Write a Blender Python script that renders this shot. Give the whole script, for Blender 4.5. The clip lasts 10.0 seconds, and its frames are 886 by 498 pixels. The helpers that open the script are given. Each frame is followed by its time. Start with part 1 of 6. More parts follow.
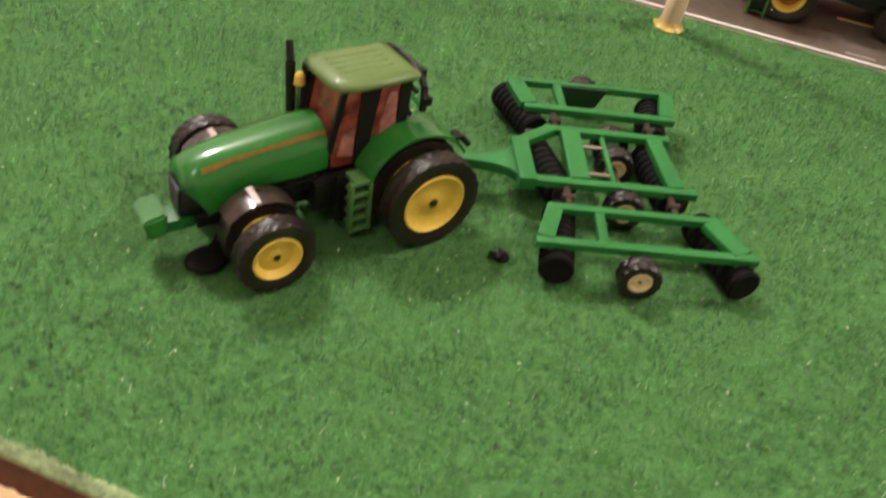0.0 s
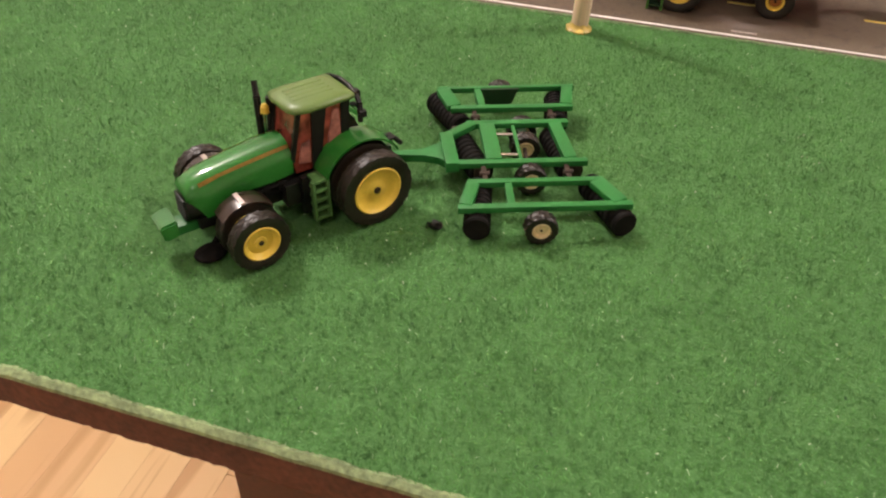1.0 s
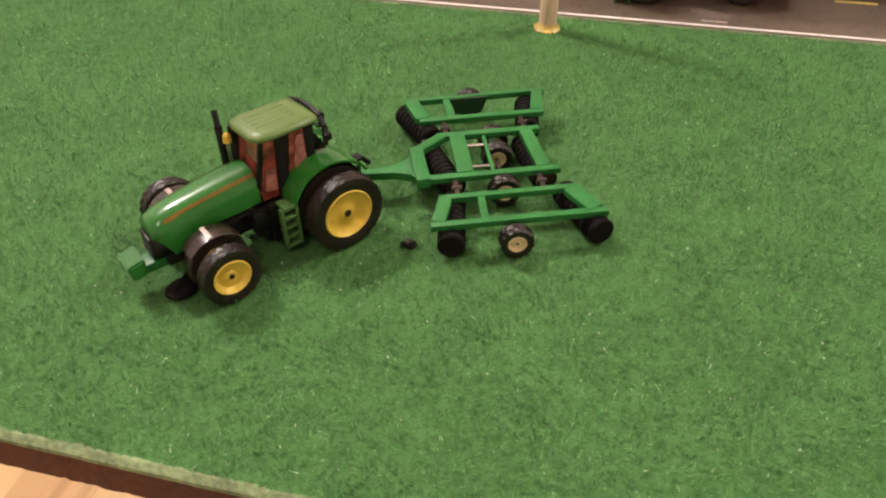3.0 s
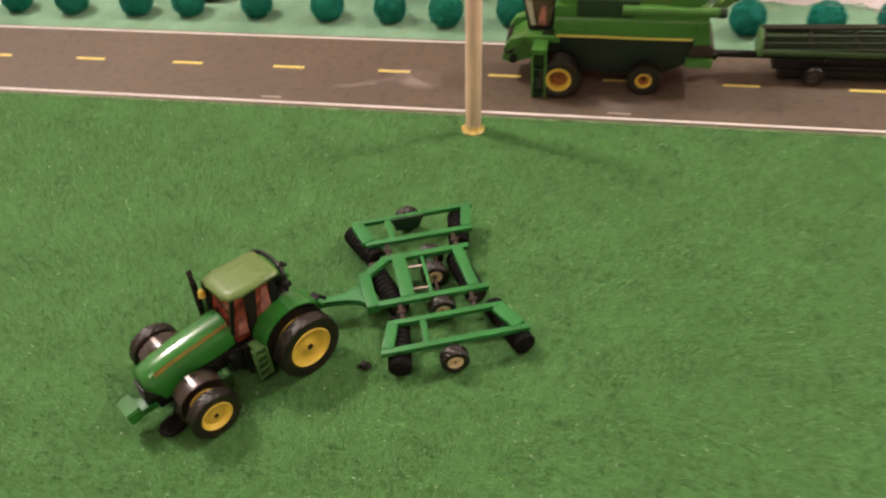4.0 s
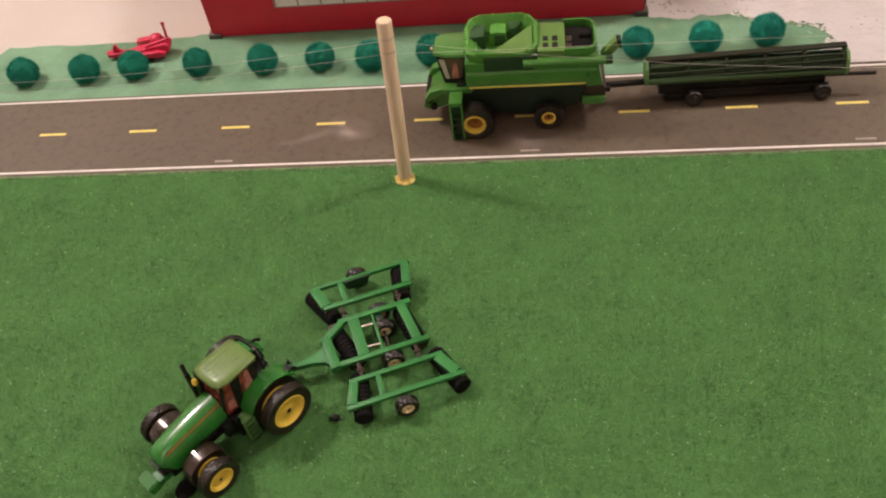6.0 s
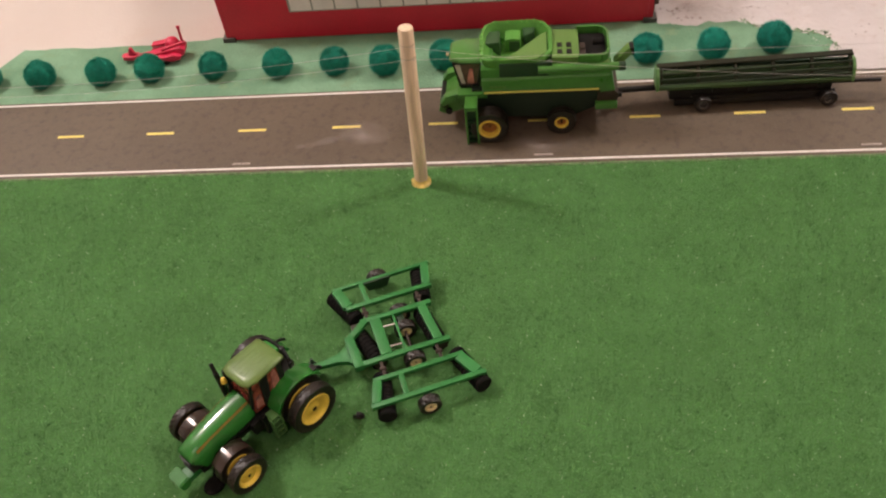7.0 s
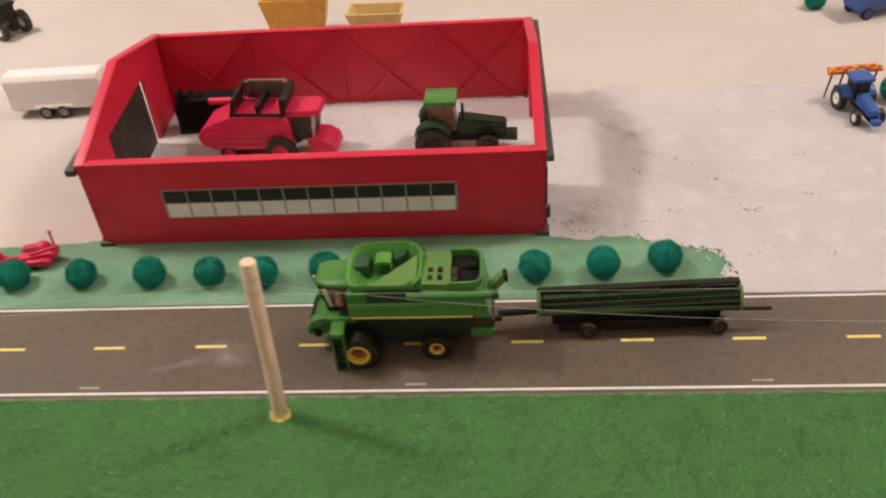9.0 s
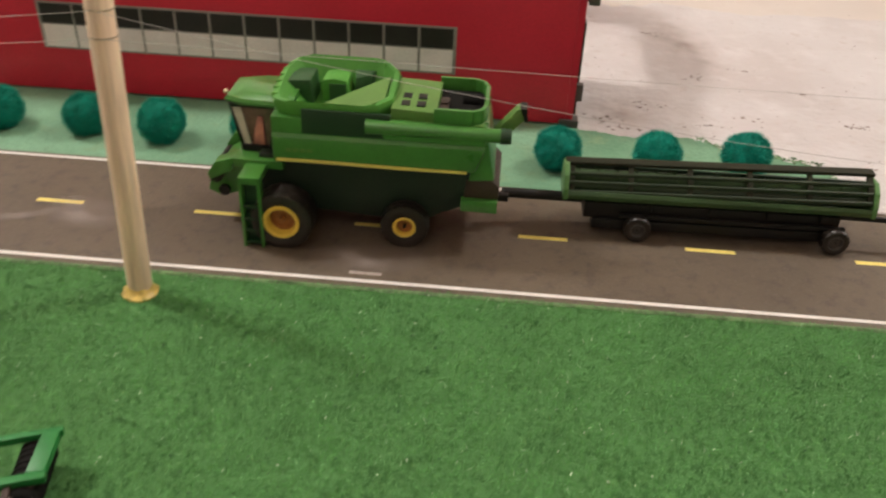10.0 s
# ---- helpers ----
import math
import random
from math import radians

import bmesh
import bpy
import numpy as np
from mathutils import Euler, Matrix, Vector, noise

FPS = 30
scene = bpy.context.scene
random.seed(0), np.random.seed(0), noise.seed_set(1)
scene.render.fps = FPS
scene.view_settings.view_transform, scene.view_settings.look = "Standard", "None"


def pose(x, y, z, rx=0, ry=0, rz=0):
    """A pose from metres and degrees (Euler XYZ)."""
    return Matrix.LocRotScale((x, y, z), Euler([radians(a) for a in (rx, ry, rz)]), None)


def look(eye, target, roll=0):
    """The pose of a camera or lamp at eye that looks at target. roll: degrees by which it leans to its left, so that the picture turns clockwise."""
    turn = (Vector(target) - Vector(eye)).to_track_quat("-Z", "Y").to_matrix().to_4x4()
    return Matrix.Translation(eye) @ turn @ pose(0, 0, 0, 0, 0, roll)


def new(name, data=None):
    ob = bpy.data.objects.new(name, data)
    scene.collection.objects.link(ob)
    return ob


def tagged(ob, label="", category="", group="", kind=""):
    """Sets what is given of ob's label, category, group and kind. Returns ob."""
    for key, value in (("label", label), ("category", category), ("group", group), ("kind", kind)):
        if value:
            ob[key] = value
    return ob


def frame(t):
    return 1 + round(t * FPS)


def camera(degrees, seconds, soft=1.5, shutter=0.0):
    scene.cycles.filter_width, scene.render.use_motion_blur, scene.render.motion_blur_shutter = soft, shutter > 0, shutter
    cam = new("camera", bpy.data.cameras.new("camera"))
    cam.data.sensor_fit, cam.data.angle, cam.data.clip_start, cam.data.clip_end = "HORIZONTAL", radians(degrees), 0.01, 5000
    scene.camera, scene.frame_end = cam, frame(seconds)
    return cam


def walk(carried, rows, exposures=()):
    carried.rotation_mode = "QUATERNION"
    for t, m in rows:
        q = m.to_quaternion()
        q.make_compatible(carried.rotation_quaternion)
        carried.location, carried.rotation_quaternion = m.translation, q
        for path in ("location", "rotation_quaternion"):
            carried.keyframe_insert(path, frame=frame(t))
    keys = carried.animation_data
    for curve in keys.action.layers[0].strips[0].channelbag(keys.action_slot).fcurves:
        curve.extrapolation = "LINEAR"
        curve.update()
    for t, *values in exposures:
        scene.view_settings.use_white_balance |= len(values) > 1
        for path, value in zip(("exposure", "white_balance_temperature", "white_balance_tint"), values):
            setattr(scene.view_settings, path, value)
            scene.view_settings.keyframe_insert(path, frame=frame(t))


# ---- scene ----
# Lengths of the path in decimetres; the layout stands on a board whose top is z = 0.
cam = camera(55.9, 10.0, soft=2.1, shutter=0.4)
DM = 0.1
PATH = [
    (0, (0.116, -4.469, 1.691), (-0.853, -0.847, -1.617), 9.36),
    (0.2, (0.148, -4.560, 1.599), (-0.907, -0.919, -1.662), 8.44),
    (0.5, (0.288, -4.705, 1.661), (-0.929, -1.063, -1.542), 4.99),
    (0.8, (0.510, -4.893, 2.007), (-0.694, -1.298, -1.253), 1.10),
    (1, (0.586, -5.018, 2.071), (-0.549, -1.380, -1.165), 0.88),
    (1.5, (0.607, -5.072, 2.114), (-0.575, -1.439, -1.111), -0.20),
    (2, (0.600, -4.939, 2.036), (-0.535, -1.281, -1.179), -0.52),
    (2.2, (0.632, -4.891, 2.061), (-0.495, -1.270, -1.197), -0.99),
    (3.3, (0.608, -4.893, 2.151), (-0.460, -1.276, -1.133), -3.01),
    (3.5, (0.565, -4.787, 2.250), (-0.423, -1.209, -1.099), -2.72),
    (3.8, (0.690, -4.789, 2.511), (-0.242, -1.143, -0.782), -4.02),
    (4, (0.738, -4.897, 2.933), (-0.104, -1.289, -0.424), -4.44),
    (4.2, (0.866, -5.056, 3.303), (0.042, -1.496, -0.110), -6.63),
    (4.5, (0.867, -4.985, 3.533), (0.172, -1.505, 0.010), -7.60),
    (4.8, (0.832, -5.100, 3.806), (0.273, -1.630, 0.251), -7.25),
    (5, (0.852, -5.060, 3.993), (0.278, -1.636, 0.395), -8.25),
    (5.5, (0.886, -4.920, 3.940), (0.294, -1.525, 0.317), -8.19),
    (5.7, (0.980, -4.918, 3.961), (0.360, -1.560, 0.309), -8.80),
    (6.8, (0.881, -4.953, 4.116), (0.301, -1.665, 0.395), -8.81),
    (7, (0.822, -4.997, 4.125), (0.256, -1.680, 0.427), -8.26),
    (7.2, (0.827, -5.018, 4.096), (0.253, -1.635, 0.460), -7.66),
    (7.5, (0.833, -4.990, 4.276), (0.236, -1.586, 0.663), -7.97),
    (7.8, (0.841, -4.985, 4.330), (0.249, -1.556, 0.738), -8.16),
    (8, (0.898, -4.994, 4.370), (0.370, -1.508, 0.825), -7.21),
    (8.2, (0.961, -5.028, 4.363), (0.551, -1.424, 0.921), -6.35),
    (8.3, (0.969, -4.950, 4.310), (0.631, -1.306, 0.903), -5.81),
    (8.5, (1.035, -4.674, 4.193), (0.776, -1.039, 0.770), -5.35),
    (8.6, (1.135, -4.716, 4.198), (0.859, -1.002, 0.861), -5.36),
    (8.7, (1.226, -4.644, 4.346), (0.926, -0.910, 1.034), -5.49),
    (8.9, (1.455, -4.352, 4.279), (1.076, -0.487, 1.130), -5.49),
    (9, (1.522, -4.242, 4.167), (1.129, -0.315, 1.097), -4.93),
    (9.1, (1.626, -4.091, 3.952), (1.152, -0.159, 0.900), -5.60),
    (9.2, (1.652, -3.862, 3.646), (1.095, 0.059, 0.594), -5.91),
    (9.3, (1.575, -3.791, 2.969), (1.013, 0.259, 0.091), -3.57),
    (9.4, (1.431, -3.476, 2.467), (0.999, 0.492, -0.544), -0.21),
    (9.5, (1.338, -3.387, 2.069), (0.987, 0.593, -0.936), 2.72),
    (9.6, (1.339, -3.362, 2.012), (0.968, 0.672, -0.918), 3.23),
    (9.7, (1.341, -3.378, 2.066), (0.972, 0.716, -0.781), 3.29),
    (10, (1.379, -3.271, 2.066), (1.124, 0.893, -0.690), 2.56),
]


def tenth(p):
    return (p[0] * DM, p[1] * DM, p[2] * DM)


walk(cam, [(t, look(tenth(eye), tenth(target), roll)) for t, eye, target, roll in PATH],
     exposures=[(0.0, 0.42, 6350, 6), (0.5, 0.44, 6400, 7), (1.0, 0.42, 6500, 9), (2.0, 0.42, 6550, 10.5), (3.5, 0.37, 6550, 10.5), (4.5, 0.18, 6600, 11), (5.0, 0.08, 6600, 11), (7.5, 0.0, 6480, 10),
                (9.0, -0.08, 6320, 7), (9.5, 0.06, 6250, 3), (10.0, 0.08, 6250, 2)])

# ---------------------------------------------------------------- light
world = bpy.data.worlds.new("world")
scene.world = world
world.use_nodes = True
world.node_tree.nodes["Background"].inputs[0].default_value = (1.0, 0.86, 0.72, 1)
world.node_tree.nodes["Background"].inputs[1].default_value = 0.02


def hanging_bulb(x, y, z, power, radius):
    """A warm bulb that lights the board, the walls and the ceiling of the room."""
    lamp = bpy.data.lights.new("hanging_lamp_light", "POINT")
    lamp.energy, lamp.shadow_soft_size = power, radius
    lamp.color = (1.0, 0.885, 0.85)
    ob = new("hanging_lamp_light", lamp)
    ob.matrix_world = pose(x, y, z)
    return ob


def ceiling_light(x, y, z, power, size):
    """A broad unseen fill lamp, added in front to lift the near sides."""
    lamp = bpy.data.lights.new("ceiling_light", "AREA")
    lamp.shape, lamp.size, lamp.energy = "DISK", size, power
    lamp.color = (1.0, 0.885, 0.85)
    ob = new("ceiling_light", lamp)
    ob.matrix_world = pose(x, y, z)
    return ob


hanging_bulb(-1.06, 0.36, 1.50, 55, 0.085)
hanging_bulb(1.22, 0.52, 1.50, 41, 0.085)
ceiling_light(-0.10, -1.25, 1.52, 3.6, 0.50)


# ---------------------------------------------------------------- materials
def mat(name, colour, rough=0.5, metal=0.0, var=0.12, fine=900.0, coarse=60.0, bump=0.0, bump_scale=900.0,
        coat=0.0, rnd=0.0, tint=None, spec=0.5, grain=None, coat_rough=0.12):
    """A surface with variation at two scales, fine relief and, over repeats, a random shade."""
    m = bpy.data.materials.new(name)
    m.use_nodes = True
    nt = m.node_tree
    b = nt.nodes["Principled BSDF"]
    b.inputs["Metallic"].default_value = metal
    b.inputs["Coat Weight"].default_value = coat
    b.inputs["Coat Roughness"].default_value = coat_rough
    b.inputs["Specular IOR Level"].default_value = spec
    co = nt.nodes.new("ShaderNodeTexCoord")
    where = co.outputs["Object"]
    if grain:
        mp = nt.nodes.new("ShaderNodeMapping")
        mp.inputs["Scale"].default_value = grain
        nt.links.new(where, mp.inputs[0])
        info0 = nt.nodes.new("ShaderNodeObjectInfo")
        add = nt.nodes.new("ShaderNodeVectorMath")
        nt.links.new(mp.outputs[0], add.inputs[0])
        nt.links.new(info0.outputs["Location"], add.inputs[1])
        where = add.outputs[0]

    def noise_at(scale, detail):
        n = nt.nodes.new("ShaderNodeTexNoise")
        n.inputs["Scale"].default_value = scale
        n.inputs["Detail"].default_value = detail
        nt.links.new(where, n.inputs["Vector"])
        return n

    def maths(op, a, bb):
        n = nt.nodes.new("ShaderNodeMath")
        n.operation = op
        for i, v in enumerate((a, bb)):
            if isinstance(v, (int, float)):
                n.inputs[i].default_value = v
            else:
                nt.links.new(v, n.inputs[i])
        return n.outputs[0]

    n1, n2 = noise_at(fine, 3), noise_at(coarse, 4)
    both = maths("ADD", maths("MULTIPLY", n1.outputs[0], 0.45), maths("MULTIPLY", n2.outputs[0], 0.55))
    if rnd:
        info = nt.nodes.new("ShaderNodeObjectInfo")
        both = maths("ADD", both, maths("MULTIPLY", maths("SUBTRACT", info.outputs["Random"], 0.5), rnd))
    ramp = nt.nodes.new("ShaderNodeValToRGB")
    lo = [c * (1 - var * 1.6) for c in colour]
    hi = list(tint) if tint else [min(1.0, c * (1 + var * 1.6)) for c in colour]
    ramp.color_ramp.elements[0].position, ramp.color_ramp.elements[1].position = 0.3, 0.7
    ramp.color_ramp.elements[0].color, ramp.color_ramp.elements[1].color = (*lo, 1), (*hi, 1)
    nt.links.new(both, ramp.inputs[0])
    nt.links.new(ramp.outputs[0], b.inputs["Base Color"])
    rr = maths("ADD", maths("MULTIPLY", n2.outputs[0], 0.25), max(0.02, rough - 0.125))
    nt.links.new(rr, b.inputs["Roughness"])
    if bump:
        n3 = noise_at(bump_scale, 5)
        bp = nt.nodes.new("ShaderNodeBump")
        bp.inputs["Strength"].default_value = bump
        bp.inputs["Distance"].default_value = 0.0006
        nt.links.new(n3.outputs[0], bp.inputs["Height"])
        nt.links.new(bp.outputs[0], b.inputs["Normal"])
    return m


GREEN = (0.020, 0.172, 0.020)
M_GREEN = mat("green_gloss_paint", GREEN, 0.45, var=0.10, coat=1.0, spec=0.2, coat_rough=0.085)
M_GREEN_DULL = mat("green_plastic", (0.020, 0.185, 0.034), 0.45, var=0.12)
M_DECK = mat("pale_olive_plastic", (0.105, 0.22, 0.042), 0.5, var=0.10)
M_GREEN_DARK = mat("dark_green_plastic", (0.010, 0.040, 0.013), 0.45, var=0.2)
M_ROOF = mat("olive_green_roof_paint", (0.110, 0.190, 0.038), 0.45, var=0.08, coat=0.25)
M_COMBINE = mat("combine_green_paint", (0.056, 0.208, 0.030), 0.32, var=0.12, coat=0.5)
M_COMBINE_DULL = mat("combine_green_plastic", (0.085, 0.27, 0.040), 0.6, var=0.12, spec=0.3)
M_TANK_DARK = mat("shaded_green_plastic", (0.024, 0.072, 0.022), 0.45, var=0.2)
M_UNDER_SHADE = mat("shaded_underbody_green", (0.008, 0.019, 0.009), 0.5, var=0.25)
M_YELLOW = mat("yellow_plastic", (0.78, 0.55, 0.075), 0.4, var=0.08)
M_YELLOW_LINE = mat("yellow_stripe_print", (0.46, 0.27, 0.05), 0.45, var=0.2)
M_TYRE = mat("black_rubber", (0.015, 0.0105, 0.0075), 0.40, var=0.35, fine=1500, bump=0.25)
M_BLACK = mat("black_plastic", (0.010, 0.009, 0.008), 0.42, spec=0.3, var=0.25)
M_BROWN = mat("rusty_brown_plastic", (0.034, 0.019, 0.011), 0.55, var=0.3)
M_CREAM = mat("cream_plastic", (0.74, 0.60, 0.34), 0.45, var=0.15)
M_CAB = mat("reddish_tinted_window", (0.12, 0.018, 0.013), 0.22, var=0.55, fine=210, coarse=120, coat=0.5, tint=(0.62, 0.14, 0.095))
M_CAB_GREY = mat("greyish_tinted_window", (0.13, 0.075, 0.055), 0.2, var=0.4, fine=190, coarse=110, coat=0.6)
M_TRIM = mat("pale_pinkish_trim", (0.50, 0.40, 0.36), 0.3, var=0.15, coat=0.6)
M_GUARD = mat("brownish_black_plastic", (0.030, 0.017, 0.012), 0.3, var=0.3, coat=0.5)
M_TAN_GLASS = mat("tan_brown_window", (0.17, 0.105, 0.06), 0.3, var=0.5, fine=200, coarse=90)
M_SEAT = mat("red_brown_seat_plastic", (0.24, 0.055, 0.040), 0.4, var=0.55, fine=260, coarse=140, coat=0.3, tint=(0.66, 0.25, 0.20))
M_DISC = mat("dull_black_plastic", (0.010, 0.009, 0.008), 0.75, spec=0.1, var=0.25)
M_CHROME = mat("chromed_metal", (0.75, 0.73, 0.70), 0.18, metal=1.0, var=0.06)
M_GREY = mat("dark_grey_plastic", (0.075, 0.066, 0.058), 0.5, var=0.15)
M_RIM_DARK = mat("blackish_grey_plastic", (0.046, 0.040, 0.036), 0.5, var=0.2)
M_DOOR = mat("dark_olive_grey_plastic", (0.040, 0.035, 0.025), 0.55, var=0.2)
M_WINLINE = mat("grey_window_print", (0.30, 0.27, 0.25), 0.55, var=0.1)
M_RED = mat("red_barn_plastic", (0.60, 0.016, 0.046), 0.42, var=0.08, coarse=25, bump=0.08)
M_RIM_IN = mat("brown_orange_plastic", (0.34, 0.13, 0.03), 0.5, var=0.2)
M_RIM_GLINT = mat("light_green_rim_glint", (0.16, 0.40, 0.08), 0.18, var=0.1, coat=1.0)
M_COMBINE_LINE = mat("pale_yellow_stripe_print", (0.78, 0.66, 0.16), 0.45, var=0.12)
M_SMALL = mat("faint_grey_print", (0.36, 0.31, 0.28), 0.6, var=0.2)
M_STEP = mat("mid_green_plastic", (0.085, 0.20, 0.055), 0.5, var=0.2)
M_OLIVE = mat("olive_green_plastic", (0.032, 0.072, 0.020), 0.40, var=0.25)
M_GLASS_REFLECTION = mat("windscreen_reflection_tint", (0.52, 0.46, 0.40), 0.2, var=0.2, fine=200, coat=0.6)
M_HEADER = mat("header_green_plastic", (0.017, 0.034, 0.011), 0.5, var=0.2)
M_REEL = mat("very_dark_olive_plastic", (0.020, 0.021, 0.010), 0.7, var=0.2, spec=0.2)
M_RED_TOY = mat("bright_red_plastic", (0.60, 0.016, 0.068), 0.42, var=0.10)
M_WHITE = mat("white_paint", (0.80, 0.77, 0.74), 0.5, var=0.05)
M_PAPER = mat("white_print", (0.84, 0.75, 0.74), 0.6, var=0.08, fine=700)
M_PRINT_BLACK = mat("black_print", (0.016, 0.013, 0.012), 0.45, var=0.35)
M_WOOD = mat("pale_dowel_wood", (0.72, 0.55, 0.385), 0.6, var=0.2, fine=700, coarse=160, bump=0.2, grain=(1, 1, 0.06))
M_GLUE = mat("dried_yellow_glue", (0.62, 0.45, 0.12), 0.35, var=0.25, fine=500)
M_POM = mat("teal_wool", (0.009, 0.265, 0.178), 0.9, var=0.2, fine=1300, coarse=250, rnd=0.12)
M_POM_LIGHT = mat("blue_green_wool", (0.014, 0.345, 0.252), 0.9, var=0.2, fine=1300, coarse=250, rnd=0.3)
M_THREAD = mat("white_thread", (0.55, 0.52, 0.50), 0.6, var=0.05)
M_LINE = mat("white_road_line", (0.74, 0.70, 0.66), 0.55, var=0.08, fine=500)
M_DASH = mat("yellow_road_dash", (0.80, 0.66, 0.17), 0.55, var=0.12, fine=500)
M_EDGE = mat("brown_board_edge", (0.098, 0.036, 0.019), 0.75, var=0.45, fine=350, coarse=60, bump=0.5, bump_scale=400)
M_MAHOGANY = mat("red_brown_wood", (0.075, 0.016, 0.010), 0.5, var=0.3, fine=120, coarse=15)
M_WALL = mat("cream_wall_paint", (0.73, 0.695, 0.66), 0.8, var=0.04, fine=60, coarse=3)
M_BLUE = mat("blue_plastic", (0.035, 0.10, 0.34), 0.4, var=0.15)
M_ORANGE = mat("orange_plastic", (0.72, 0.20, 0.03), 0.45, var=0.2)
M_GOLD = mat("yellow_ochre_plastic", (0.66, 0.36, 0.05), 0.45, var=0.12)
M_TAN = mat("pale_yellow_plastic", (0.62, 0.45, 0.18), 0.5, var=0.15)


def ground_mat(name, layers, rough, bump, bump_scale, specks=None):
    """Layers: (scale, low, high, colour) mixed over one another by noise; specks: (scale, size, colour)."""
    m = bpy.data.materials.new(name)
    m.use_nodes = True
    nt = m.node_tree
    b = nt.nodes["Principled BSDF"]
    b.inputs["Roughness"].default_value = rough
    co = nt.nodes.new("ShaderNodeTexCoord")
    last = None
    for scale, lo, hi, colour in layers:
        if last is None:
            c = nt.nodes.new("ShaderNodeRGB")
            c.outputs[0].default_value = (*colour, 1)
            last = c.outputs[0]
            continue
        n = nt.nodes.new("ShaderNodeTexNoise")
        n.inputs["Scale"].default_value, n.inputs["Detail"].default_value = scale, 5
        n.inputs["Roughness"].default_value = 0.6
        nt.links.new(co.outputs["Object"], n.inputs["Vector"])
        r = nt.nodes.new("ShaderNodeMapRange")
        r.inputs[1].default_value, r.inputs[2].default_value = lo, hi
        nt.links.new(n.outputs[0], r.inputs[0])
        mx = nt.nodes.new("ShaderNodeMix")
        mx.data_type = "RGBA"
        nt.links.new(r.outputs[0], mx.inputs[0])
        nt.links.new(last, mx.inputs[6])
        mx.inputs[7].default_value = (*colour, 1)
        last = mx.outputs[2]
    nt.links.new(last, b.inputs["Base Color"])
    n = nt.nodes.new("ShaderNodeTexNoise")
    n.inputs["Scale"].default_value, n.inputs["Detail"].default_value = bump_scale, 6
    nt.links.new(co.outputs["Object"], n.inputs["Vector"])
    bp = nt.nodes.new("ShaderNodeBump")
    bp.inputs["Strength"].default_value, bp.inputs["Distance"].default_value = bump, 0.001
    nt.links.new(n.outputs[0], bp.inputs["Height"])
    nt.links.new(bp.outputs[0], b.inputs["Normal"])
    return m


M_TURF = ground_mat("green_turf_backing", [(1, 0, 1, (0.078, 0.205, 0.056)), (14, 0.35, 0.7, (0.092, 0.240, 0.068)),
                                           (420, 0.45, 0.75, (0.070, 0.188, 0.050))], 0.95, 0.8, 700)
M_ROAD = ground_mat("brown_black_road_print", [(1, 0, 1, (0.100, 0.075, 0.050)), (9, 0.35, 0.7, (0.126, 0.096, 0.064)),
                                               (160, 0.5, 0.8, (0.058, 0.044, 0.036)), (700, 0.55, 0.8, (0.15, 0.12, 0.10))],
                    0.55, 0.25, 900)
M_SCENIC = ground_mat("pale_green_scenic_paint", [(1, 0, 1, (0.125, 0.26, 0.15)), (14, 0.38, 0.62, (0.195, 0.36, 0.225)),
                                                  (60, 0.55, 0.75, (0.19, 0.30, 0.165)), (500, 0.55, 0.8, (0.095, 0.22, 0.12))],
                      0.85, 0.6, 420)
M_SNOW = ground_mat("cream_painted_ground", [(1, 0, 1, (0.58, 0.525, 0.475)), (4, 0.4, 0.65, (0.54, 0.480, 0.430)),
                                             (30, 0.55, 0.8, (0.54, 0.470, 0.415)), (420, 0.62, 0.78, (0.61, 0.56, 0.51))],
                    0.75, 0.25, 300)
M_PLASTER = ground_mat("rough_white_plaster", [(1, 0, 1, (0.555, 0.525, 0.515)), (7, 0.42, 0.62, (0.495, 0.455, 0.440)), (38, 0.50, 0.72, (0.59, 0.56, 0.55)),
                                               (95, 0.58, 0.72, (0.49, 0.435, 0.410)), (300, 0.66, 0.73, (0.40, 0.34, 0.31))],
                       0.85, 0.9, 190)


